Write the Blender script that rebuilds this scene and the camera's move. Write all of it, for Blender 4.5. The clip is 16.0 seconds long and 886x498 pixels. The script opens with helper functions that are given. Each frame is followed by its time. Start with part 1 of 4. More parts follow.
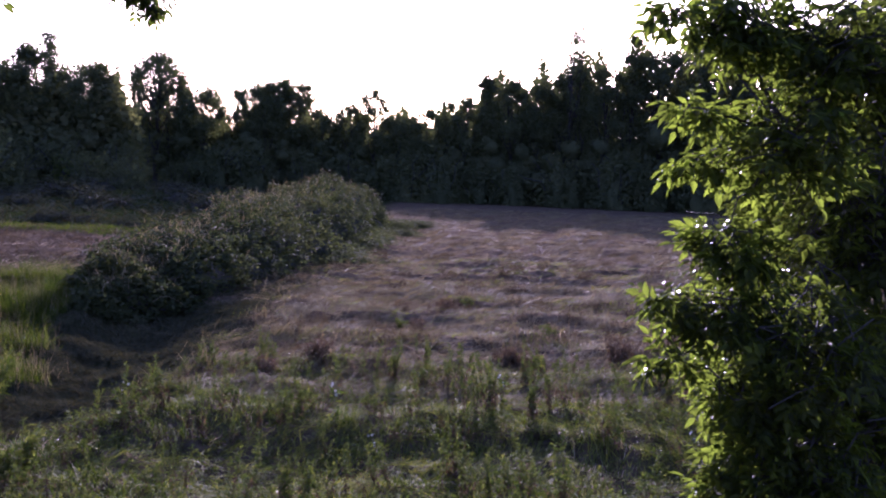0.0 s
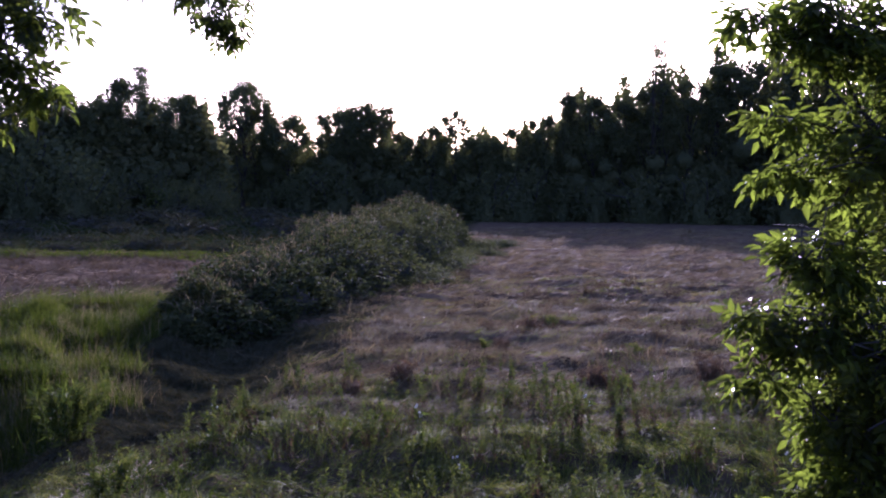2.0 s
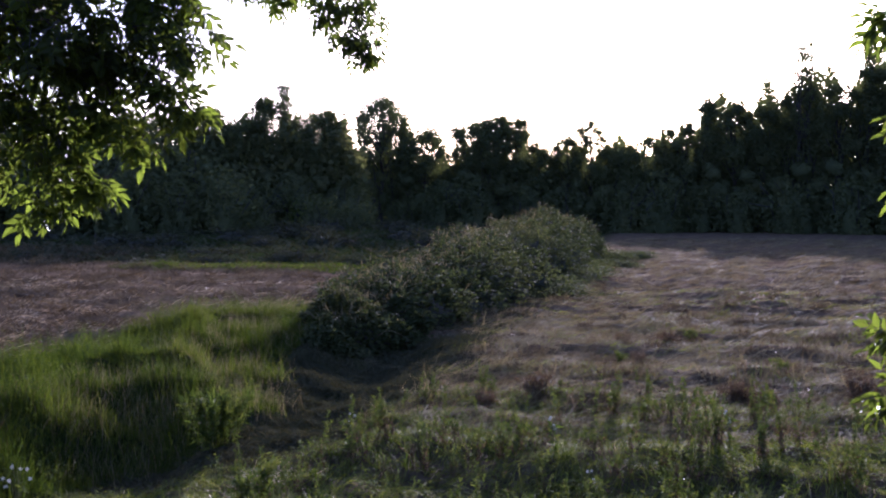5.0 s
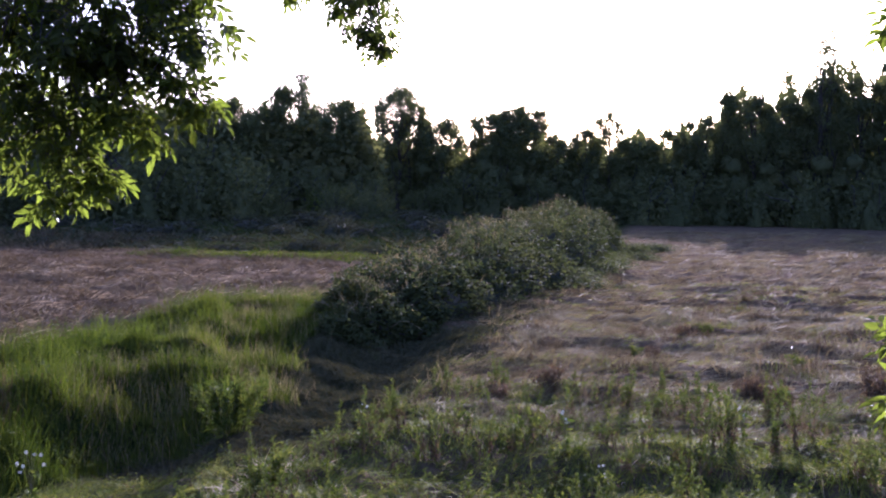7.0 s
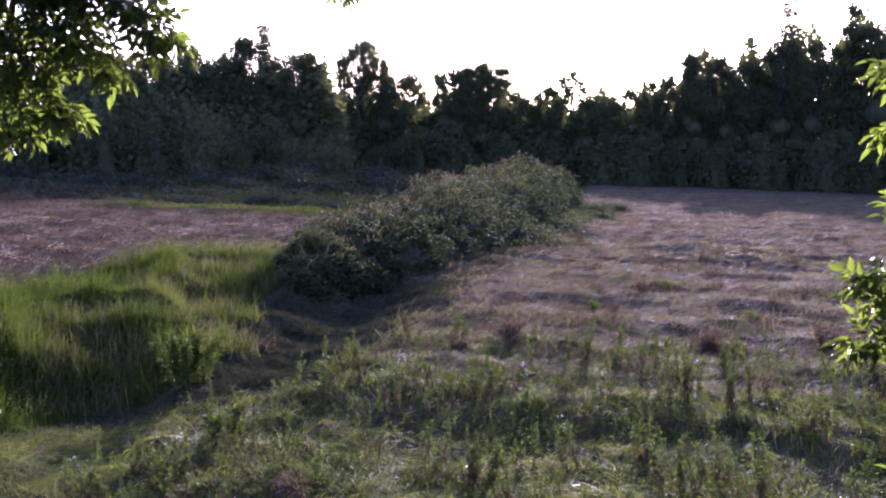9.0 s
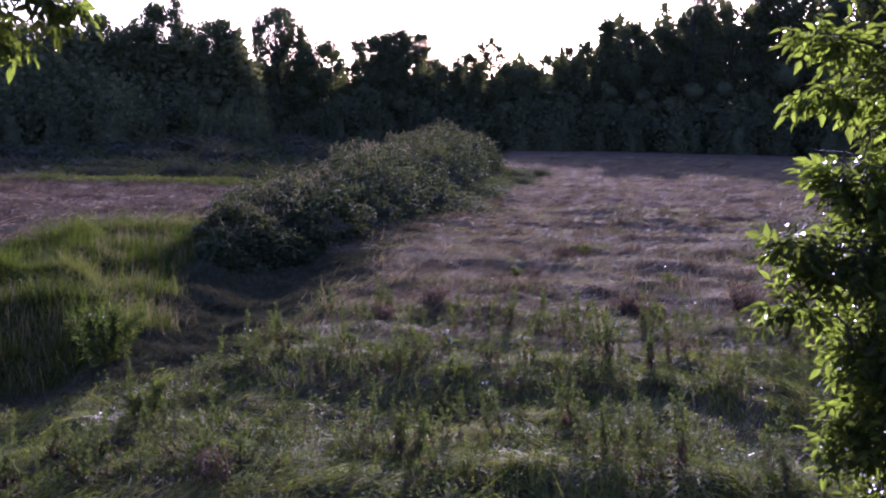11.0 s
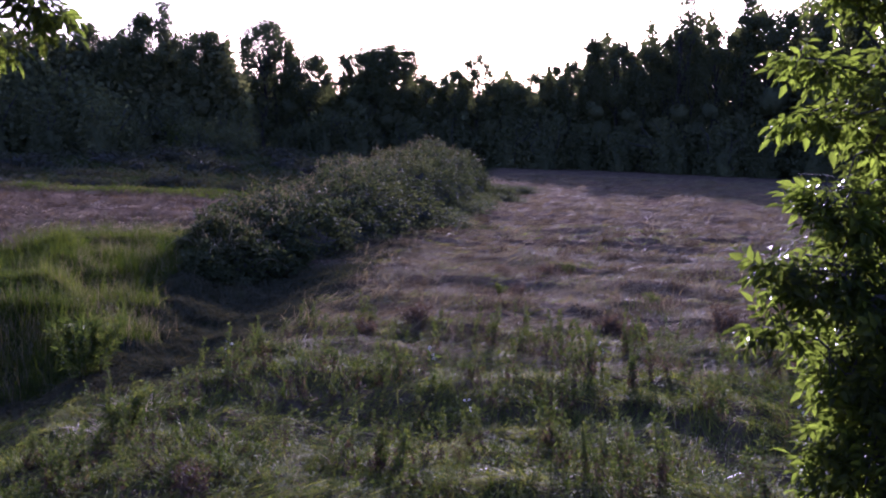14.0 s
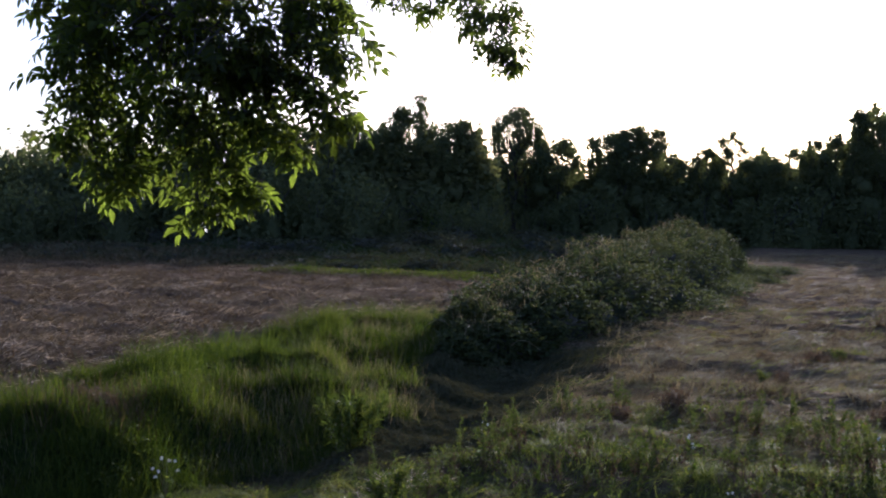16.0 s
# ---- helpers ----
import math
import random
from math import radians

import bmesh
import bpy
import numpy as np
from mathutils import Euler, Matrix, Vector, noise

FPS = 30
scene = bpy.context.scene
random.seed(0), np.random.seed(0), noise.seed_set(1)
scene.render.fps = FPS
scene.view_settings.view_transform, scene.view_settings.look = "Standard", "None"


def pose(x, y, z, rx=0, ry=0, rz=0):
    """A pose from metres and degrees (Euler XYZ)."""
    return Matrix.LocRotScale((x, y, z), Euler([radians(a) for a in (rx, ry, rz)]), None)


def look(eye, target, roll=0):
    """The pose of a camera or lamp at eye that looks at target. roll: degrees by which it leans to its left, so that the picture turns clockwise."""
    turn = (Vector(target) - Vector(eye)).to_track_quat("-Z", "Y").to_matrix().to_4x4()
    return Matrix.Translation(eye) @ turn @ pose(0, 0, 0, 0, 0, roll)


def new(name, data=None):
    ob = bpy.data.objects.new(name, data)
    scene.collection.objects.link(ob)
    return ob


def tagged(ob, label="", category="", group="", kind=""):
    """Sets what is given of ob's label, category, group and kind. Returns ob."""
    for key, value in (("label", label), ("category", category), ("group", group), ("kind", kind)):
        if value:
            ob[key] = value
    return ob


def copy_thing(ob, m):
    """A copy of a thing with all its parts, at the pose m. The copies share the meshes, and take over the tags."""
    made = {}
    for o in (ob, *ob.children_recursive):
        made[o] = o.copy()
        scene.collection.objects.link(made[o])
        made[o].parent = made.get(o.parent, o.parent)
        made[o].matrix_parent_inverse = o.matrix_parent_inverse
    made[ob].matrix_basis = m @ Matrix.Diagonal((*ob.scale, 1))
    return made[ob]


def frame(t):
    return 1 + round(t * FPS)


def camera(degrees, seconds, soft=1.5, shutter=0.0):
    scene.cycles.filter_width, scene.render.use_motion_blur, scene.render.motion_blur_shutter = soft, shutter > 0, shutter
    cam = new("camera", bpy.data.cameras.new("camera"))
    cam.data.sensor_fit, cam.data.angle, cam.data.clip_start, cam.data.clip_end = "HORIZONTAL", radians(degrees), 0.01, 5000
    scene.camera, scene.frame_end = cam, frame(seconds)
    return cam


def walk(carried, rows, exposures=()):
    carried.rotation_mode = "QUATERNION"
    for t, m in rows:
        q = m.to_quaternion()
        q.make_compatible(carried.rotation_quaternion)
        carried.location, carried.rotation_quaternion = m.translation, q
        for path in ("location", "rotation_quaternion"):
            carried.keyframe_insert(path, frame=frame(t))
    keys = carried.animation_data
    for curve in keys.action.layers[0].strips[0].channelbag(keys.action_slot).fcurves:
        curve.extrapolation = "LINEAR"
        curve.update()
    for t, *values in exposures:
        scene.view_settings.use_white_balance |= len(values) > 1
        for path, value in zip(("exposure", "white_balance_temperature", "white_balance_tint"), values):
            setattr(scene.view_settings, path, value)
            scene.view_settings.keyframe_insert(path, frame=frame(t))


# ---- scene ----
cam = camera(49.7, 16.0, soft=2.1)
PATH = [
    (0, (-0.044, -0.069, 3.092), (-0.022, 1.924, 2.932), 2.0),
    (0.5, (-0.033, 0.013, 3.114), (-0.098, 2.005, 2.941), 0.5),
    (1, (-0.014, 0.036, 3.11), (-0.108, 2.031, 3.0), 0.2),
    (1.5, (-0.021, -0.005, 3.119), (-0.159, 1.99, 3.066), -0.6),
    (2, (-0.013, -0.011, 3.091), (-0.167, 1.979, 2.968), 0.4),
    (2.5, (-0.026, 0.002, 3.101), (-0.231, 1.981, 2.89), 0.4),
    (3, (-0.02, -0.027, 3.103), (-0.396, 1.932, 2.948), -1.8),
    (3.5, (0.04, -0.083, 3.091), (-0.33, 1.88, 2.989), -0.0),
    (4, (0.014, -0.045, 3.087), (-0.399, 1.907, 2.956), 0.1),
    (4.5, (0.014, -0.031, 3.102), (-0.414, 1.92, 2.988), -0.5),
    (5, (0.013, -0.042, 3.096), (-0.42, 1.908, 2.997), -0.2),
    (5.2, (0.003, -0.038, 3.102), (-0.438, 1.91, 3.013), -0.3),
    (7.3, (0.046, -0.015, 3.117), (-0.433, 1.923, 2.994), 0.8),
    (7.5, (0.023, -0.052, 3.09), (-0.458, 1.886, 2.988), 1.2),
    (8, (0.047, -0.05, 3.096), (-0.437, 1.887, 2.982), 0.2),
    (8.5, (0.043, -0.002, 3.07), (-0.407, 1.939, 2.889), 1.5),
    (9, (0.011, 0.002, 3.044), (-0.373, 1.954, 2.837), 1.4),
    (9.5, (0.002, 0.041, 3.067), (-0.28, 2.011, 2.867), 2.0),
    (10, (0.011, 0.06, 3.061), (-0.236, 2.034, 2.851), 1.6),
    (10.2, (0.013, 0.059, 3.061), (-0.217, 2.032, 2.831), 1.2),
    (12.3, (-0.014, 0.04, 3.065), (-0.237, 2.007, 2.78), 0.5),
    (12.5, (0.007, 0.051, 3.057), (-0.213, 2.019, 2.777), 0.8),
    (13, (0.007, 0.051, 3.055), (-0.204, 2.018, 2.766), 1.5),
    (13.5, (0.007, 0.062, 3.053), (-0.2, 2.031, 2.767), 1.6),
    (14, (0.004, 0.059, 3.063), (-0.186, 2.035, 2.825), 1.9),
    (14.5, (-0.011, 0.026, 3.081), (-0.292, 1.999, 2.92), 0.9),
    (15, (-0.022, 0.011, 3.09), (-0.39, 1.973, 2.969), 1.2),
    (15.5, (-0.034, -0.021, 3.087), (-0.494, 1.922, 2.973), 1.1),
    (16, (-0.055, -0.023, 3.083), (-0.752, 1.85, 3.003), 0.7),
]
walk(cam, [(t, look(eye, target, roll)) for t, eye, target, roll in PATH], [(0.0, 1.65, 4950, 58), (0.5, 1.5, 4900, 57), (1.0, 1.7, 4900, 57), (1.5, 1.4, 4850, 54), (2.0, 1.4, 4850, 54), (3.5, 1.5, 4850, 46), (5.0, 1.55, 4950, 40), (7.5, 2.1, 5000, 44), (8.2, 2.1, 5000, 46), (9.0, 2.2, 4950, 56), (10.0, 2.0, 4900, 58), (12.5, 1.6, 4800, 62), (14.4, 1.5, 4850, 58), (15.0, 1.15, 4950, 48), (16.0, 1.25, 5100, 28)])

# ---- light ----
SUN_UP, SUN_RIGHT = 15.5, 1.8          # degrees above the horizon, degrees right of +y
world = bpy.data.worlds.new("evening_sky")
scene.world = world
world.use_nodes = True
sky = world.node_tree.nodes.new("ShaderNodeTexSky")
sky.sky_type, sky.sun_disc = "NISHITA", False
sky.sun_elevation, sky.sun_rotation = radians(SUN_UP), radians(SUN_RIGHT)
sky.air_density, sky.dust_density, sky.ozone_density = 1.0, 2.5, 1.0
world.node_tree.links.new(sky.outputs[0], world.node_tree.nodes["Background"].inputs[0])
world.node_tree.nodes["Background"].inputs[1].default_value = 0.12
sun = new("sun", bpy.data.lights.new("sun", "SUN"))
sun.data.energy, sun.data.angle, sun.data.color = 5.0, radians(0.6), (1.0, 0.88, 0.72)
sun_way = Vector((math.sin(radians(SUN_RIGHT)) * math.cos(radians(SUN_UP)), math.cos(radians(SUN_RIGHT)) * math.cos(radians(SUN_UP)), math.sin(radians(SUN_UP))))
sun.matrix_world = look(sun_way * 200, (0, 0, 0))

rng = np.random.default_rng(7)


# ---- materials ----
def ramp(nt, fac, stops):
    r = nt.nodes.new("ShaderNodeValToRGB")
    while len(r.color_ramp.elements) < len(stops):
        r.color_ramp.elements.new(0.5)
    for e, (p, c) in zip(r.color_ramp.elements, stops):
        e.position, e.color = p, (*c, 1)
    nt.links.new(fac, r.inputs[0])
    return r.outputs[0]


def leaf_material(name, stops, see_through=0.4, rough=0.45, tint=(1.0, 1.0, 0.5), patch=1.5, gloss=0.5, glow=2.0, vary=0.45):
    """Thin leaf: each leaf takes its own tone from the stops, patches shift it, light passes through it."""
    m = bpy.data.materials.new(name)
    m.use_nodes = True
    nt = m.node_tree
    b = nt.nodes["Principled BSDF"]
    geo = nt.nodes.new("ShaderNodeNewGeometry")
    info = nt.nodes.new("ShaderNodeObjectInfo")
    tex = nt.nodes.new("ShaderNodeTexCoord")
    n = nt.nodes.new("ShaderNodeTexNoise")
    n.inputs["Scale"].default_value, n.inputs["Detail"].default_value = patch, 3
    nt.links.new(tex.outputs["Object"], n.inputs["Vector"])
    add = nt.nodes.new("ShaderNodeMath")
    add.operation = "MULTIPLY_ADD"
    add.inputs[1].default_value = vary
    nt.links.new(geo.outputs["Random Per Island"], add.inputs[0])
    sub = nt.nodes.new("ShaderNodeMath")
    sub.operation = "MULTIPLY_ADD"
    sub.inputs[1].default_value, sub.inputs[2].default_value = 0.9, -0.22 + (0.45 - vary) / 2
    nt.links.new(n.outputs[0], sub.inputs[0])
    nt.links.new(sub.outputs[0], add.inputs[2])
    more = nt.nodes.new("ShaderNodeMath")
    more.operation = "MULTIPLY_ADD"
    more.inputs[1].default_value = 0.12
    nt.links.new(info.outputs["Random"], more.inputs[0])
    nt.links.new(add.outputs[0], more.inputs[2])
    col = ramp(nt, more.outputs[0], stops)
    nt.links.new(col, b.inputs["Base Color"])
    b.inputs["Roughness"].default_value = rough
    b.inputs["Specular IOR Level"].default_value = gloss
    tr = nt.nodes.new("ShaderNodeBsdfTranslucent")
    mul = nt.nodes.new("ShaderNodeMix")
    mul.data_type, mul.blend_type = "RGBA", "MULTIPLY"
    mul.inputs[0].default_value = 1.0
    mul.inputs[7].default_value = (*[glow * c for c in tint], 1)
    nt.links.new(col, mul.inputs[6])
    nt.links.new(mul.outputs[2], tr.inputs[0])
    mix = nt.nodes.new("ShaderNodeMixShader")
    mix.inputs[0].default_value = see_through
    nt.links.new(b.outputs[0], mix.inputs[1])
    nt.links.new(tr.outputs[0], mix.inputs[2])
    nt.links.new(mix.outputs[0], nt.nodes["Material Output"].inputs[0])
    return m


def rough_material(name, stops, scale=6.0, rough=0.9, bump=0.4, detail=6):
    """Opaque matter with two sizes of mottling and relief: bark, thatch, shade-dark cores."""
    m = bpy.data.materials.new(name)
    m.use_nodes = True
    nt = m.node_tree
    b = nt.nodes["Principled BSDF"]
    tex = nt.nodes.new("ShaderNodeTexCoord")
    big, fine = nt.nodes.new("ShaderNodeTexNoise"), nt.nodes.new("ShaderNodeTexNoise")
    big.inputs["Scale"].default_value, big.inputs["Detail"].default_value = scale * 0.15, 4
    fine.inputs["Scale"].default_value, fine.inputs["Detail"].default_value = scale, detail
    for n in (big, fine):
        nt.links.new(tex.outputs["Object"], n.inputs["Vector"])
    add = nt.nodes.new("ShaderNodeMix")
    add.data_type = "FLOAT"
    add.inputs[0].default_value = 0.5
    nt.links.new(big.outputs[0], add.inputs[2])
    nt.links.new(fine.outputs[0], add.inputs[3])
    nt.links.new(ramp(nt, add.outputs[0], stops), b.inputs["Base Color"])
    b.inputs["Roughness"].default_value = rough
    bu = nt.nodes.new("ShaderNodeBump")
    bu.inputs["Strength"].default_value, bu.inputs["Distance"].default_value = bump, 0.05
    nt.links.new(fine.outputs[0], bu.inputs["Height"])
    nt.links.new(bu.outputs[0], b.inputs["Normal"])
    return m


LEAF_NEAR = leaf_material("ash_leaf", [(0.15, (0.012, 0.0145, 0.006)), (0.5, (0.023, 0.03, 0.0085)), (0.85, (0.046, 0.06, 0.013))], 0.56, 0.42, (0.95, 1.0, 0.26), 2.0, 0.1, 4.6)
LEAF_FAR = leaf_material("wood_leaf", [(0.15, (0.042, 0.05, 0.028)), (0.5, (0.064, 0.074, 0.037)), (0.85, (0.1, 0.1, 0.046))], 0.32, 0.9, (1.0, 1.0, 0.5), 0.12, 0.0, vary=0.15)
LEAF_BRAMBLE = leaf_material("bramble_leaf", [(0.15, (0.02, 0.026, 0.014)), (0.5, (0.036, 0.045, 0.021)), (0.85, (0.08, 0.08, 0.042))], 0.26, 0.8, (1.0, 1.0, 0.5), 0.35, 0.01, vary=0.25)
LEAF_WEED = leaf_material("weed_leaf", [(0.15, (0.026, 0.04, 0.011)), (0.5, (0.052, 0.072, 0.017)), (0.85, (0.11, 0.112, 0.034))], 0.28, 0.75, (1.0, 1.0, 0.4), 1.0, 0.04)
LEAF_DEAD = leaf_material("withered_leaf", [(0.15, (0.025, 0.018, 0.011)), (0.5, (0.06, 0.042, 0.027)), (0.85, (0.12, 0.085, 0.05))], 0.2, 0.8, (1.0, 0.85, 0.55), 1.0, 0.15)
HAY = leaf_material("hay", [(0.1, (0.045, 0.033, 0.022)), (0.4, (0.108, 0.092, 0.056)), (0.65, (0.138, 0.122, 0.065)), (0.95, (0.26, 0.225, 0.14))], 0.2, 0.8, (1.0, 0.88, 0.6), 0.9, 0.03, vary=0.38)
STUBBLE = leaf_material("stubble", [(0.1, (0.02, 0.014, 0.009)), (0.4, (0.058, 0.045, 0.03)), (0.65, (0.088, 0.071, 0.043)), (0.95, (0.19, 0.15, 0.095))], 0.15, 0.85, (1.0, 0.88, 0.6), 0.35, 0.02, vary=0.4)
# turf whose dark colour holds the shade cast by the bramble bank
SHADE_TURF = leaf_material("shade_coloured_turf", [(0.1, (0.024, 0.024, 0.014)), (0.5, (0.05, 0.048, 0.027)), (0.9, (0.09, 0.08, 0.048))], 0.15, 0.95, (1.0, 0.95, 0.5), 0.6, 0.0)
MAT = leaf_material("matted_grass", [(0.1, (0.03, 0.035, 0.01)), (0.4, (0.078, 0.094, 0.02)), (0.7, (0.125, 0.132, 0.032)), (0.95, (0.185, 0.17, 0.06))], 0.34, 0.7, (1.0, 0.98, 0.35), 0.8, 0.06, vary=0.42)
GREEN = leaf_material("green_grass", [(0.1, (0.016, 0.026, 0.006)), (0.5, (0.028, 0.042, 0.009)), (0.9, (0.076, 0.086, 0.02))], 0.3, 0.85, (1.0, 1.0, 0.28), 0.5, 0.015, 2.4)
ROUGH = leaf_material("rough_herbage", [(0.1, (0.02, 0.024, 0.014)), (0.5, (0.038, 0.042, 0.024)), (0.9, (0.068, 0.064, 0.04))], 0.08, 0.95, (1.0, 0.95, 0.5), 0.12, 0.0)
STRAW = leaf_material("bleached_straw", [(0.1, (0.13, 0.1, 0.06)), (0.9, (0.34, 0.28, 0.19))], 0.2, 0.5, (1.0, 0.9, 0.7), 3.0, 0.2)
BARK = rough_material("bark", [(0.3, (0.012, 0.01, 0.008)), (0.7, (0.036, 0.031, 0.025))], 9.0)
# near-black colour that stands for the shade inside brambles and bushes
CORE_SHADE = rough_material("core_shade", [(0.3, (0.008, 0.01, 0.005)), (0.7, (0.022, 0.026, 0.012))], 5.0, 1.0, 0.8)
STEM = rough_material("weed_stem", [(0.3, (0.05, 0.04, 0.02)), (0.7, (0.12, 0.11, 0.04))], 20.0)
FLUFF = rough_material("seed_fluff", [(0.3, (0.5, 0.47, 0.42)), (0.7, (0.75, 0.72, 0.66))], 30.0)


# ---- lie of the land ----
def smooth(a, b, v):
    k = np.clip((v - a) / (b - a), 0, 1)
    return k * k * (3 - 2 * k)


WAVES = [(rng.uniform(-1, 1, 2), rng.uniform(0, 6.28), w) for w in (14, 9, 6, 4.2, 3, 2.1, 1.5, 1.1, 0.8) for _ in range(3)]


def waves(x, y, low, high, stretch=1.0):
    v = 0
    for way, turn, w in WAVES:
        if low <= w <= high:
            k = way / np.hypot(*way) * 6.28 / w
            v = v + np.sin(k[0] * x / stretch + k[1] * y + turn)
    return v / 3


def bank(x, y):
    """How far a place lies behind the ditch, measured square to it."""
    return y - 1.4 * (x + 8) + 0.6 * waves(x, y, 2, 5)


def height(x, y):
    x, y = np.asarray(x, float), np.asarray(y, float)
    near = np.exp(-((x / 60) ** 2 + (y / 70) ** 2))
    z = 0.09 * waves(x, y, 3, 14) * near + 0.06 * waves(x, 1.15 * y, 0.9, 2.2, 3.4) * near * smooth(60, 30, y) * (0.25 + 0.75 * smooth(-11, -8, x)) + 0.055 * waves(x, 2.2 * y, 0.7, 1.6, 1.4) * smooth(50, 25, y) * (0.3 + 0.7 * smooth(10, 16, y))
    z = z + 0.065 * waves(1.7 * x, 1.9 * y, 0.9, 1.6) * smooth(22, 14, y) * (1 - 0.5 * smooth(-6, -7, x))                                        # tussocks
    ditch = x + 7.6 + 0.14 * (y - 12)
    strip = np.exp(-(ditch / 2.6) ** 4) * smooth(28, 23, y) * smooth(11.5, 14, bank(x, y))
    z = z + strip * (0.15 * waves(1.2 * x + 5, y, 1.4, 4.3) + 0.09 * waves(x, y + 9, 0.9, 1.6))                                              # humps of the green strip
    z = z - 0.4 * np.exp(-((x + 5.0 + 0.06 * (y - 12)) / 1.1) ** 2) * smooth(23, 18, y) * smooth(3, 9, y)          # ditch beside it
    zone = smooth(0.2, -1.2, x + 5.1 + 0.27 * (y - 10)) * smooth(-13.0, -11.4, x)
    step = bank(x, y)
    z = z + zone * (0.3 * np.exp(-((step - 14.6) / 1.0) ** 2) - 0.32 * smooth(19.6, 17.9, step) - 0.55 * smooth(13.2, 11.9, step) + 0.5 * smooth(11.5, 6.5, y - 1.4 * (x + 8)))   # stepped bank of the strip and the ditch before it
    z = z + 1.1 * smooth(45, 78, y) * smooth(-6, -26, x)                                                         # far left the land rises a little
    z = z + 1.4 * smooth(6.0, 1.2, y)                                                                            # bank on which one stands
    return z


def sheet(name, xs, ys, material):
    gx, gy = np.meshgrid(xs, ys)
    v = np.stack([gx, gy, height(gx, gy)], -1).reshape(-1, 3)
    nx, ny = len(xs), len(ys)
    i = (np.arange(ny - 1)[:, None] * nx + np.arange(nx - 1)).ravel()
    f = np.stack([i, i + 1, i + 1 + nx, i + nx], -1)
    ob = new(name, mesh_of(name, v, f))
    ob.data.materials.append(material)
    ob.data.polygons.foreach_set("use_smooth", np.ones(len(f), bool))
    return ob


def mesh_of(name, v, f):
    """A mesh from arrays of points and of faces that all have as many corners."""
    me = bpy.data.meshes.new(name)
    f = np.asarray(f, np.int32)
    me.vertices.add(len(v))
    me.vertices.foreach_set("co", np.asarray(v, np.float32).ravel())
    me.loops.add(f.size)
    me.loops.foreach_set("vertex_index", f.ravel())
    me.polygons.add(len(f))
    me.polygons.foreach_set("loop_start", np.arange(0, f.size, f.shape[1], dtype=np.int32))
    me.update(calc_edges=True)
    return me


def part(name, me, material, parent=None, label="", kind=""):
    ob = new(name, me)
    if not me.materials:
        me.materials.append(material)
    ob.parent = parent
    return tagged(ob, label, kind=kind)


def thing(name, at, label, category, group="", turn=0.0, size=1.0):
    ob = new(name)
    ob.empty_display_size = 0.2
    ob.matrix_world = pose(*at, 0, 0, turn) @ Matrix.Scale(size, 4)
    return tagged(ob, label, category, group)


def ground_material():
    m = rough_material("meadow_thatch", [(0.3, (0.03, 0.02, 0.012)), (0.5, (0.08, 0.06, 0.04)), (0.7, (0.15, 0.116, 0.074))], 7.0, 0.95, 0.9, 9)
    nt = m.node_tree
    place = nt.nodes.new("ShaderNodeMapping")
    place.inputs["Scale"].default_value = (1.2, 6.0, 3.0)
    combed = nt.nodes.new("ShaderNodeTexNoise")
    combed.inputs["Scale"].default_value, combed.inputs["Detail"].default_value = 1.6, 8
    nt.links.new(nt.nodes["Texture Coordinate"].outputs["Object"], place.inputs[0])
    nt.links.new(place.outputs[0], combed.inputs["Vector"])
    bu = nt.nodes.new("ShaderNodeBump")
    bu.inputs["Strength"].default_value, bu.inputs["Distance"].default_value = 1.0, 0.12
    nt.links.new(combed.outputs[0], bu.inputs["Height"])
    nt.links.new(nt.nodes["Bump"].outputs[0], bu.inputs["Normal"])
    nt.links.new(bu.outputs[0], nt.nodes["Principled BSDF"].inputs["Normal"])
    nt.nodes["Principled BSDF"].inputs["Specular IOR Level"].default_value = 0.0
    # moss and young grass where lush; same dark colour paints shade in the hollow
    lush = nt.nodes.new("ShaderNodeAttribute")
    lush.attribute_name = "lush"
    mix = nt.nodes.new("ShaderNodeMix")
    mix.data_type = "RGBA"
    nt.links.new(lush.outputs["Fac"], mix.inputs[0])
    nt.links.new(nt.nodes["Color Ramp"].outputs[0], mix.inputs[6])
    nt.links.new(ramp(nt, combed.outputs[0], [(0.3, (0.01, 0.015, 0.005)), (0.7, (0.028, 0.036, 0.01))]), mix.inputs[7])
    nt.links.new(mix.outputs[2], nt.nodes["Principled BSDF"].inputs["Base Color"])
    return m


GROUND = ground_material()
xs = np.concatenate([-45 - np.geomspace(1, 2500, 30)[::-1] + 1, np.arange(-44.7, -14, 0.5), np.arange(-14, 9, 0.2), np.arange(9, 30, 0.45), 30 + np.geomspace(1, 2500, 30) - 1])
ys = np.concatenate([-8 - np.geomspace(1, 2500, 24)[::-1] + 1, np.arange(-7.7, 5, 0.3), np.arange(5, 20, 0.16), np.arange(20, 45, 0.22), 45 + np.geomspace(1, 2500, 50) - 1])
ground = sheet("ground", xs, ys, GROUND)
tagged(ground, "rough mown meadow of brown flattened grass", "meadow", kind="structure")


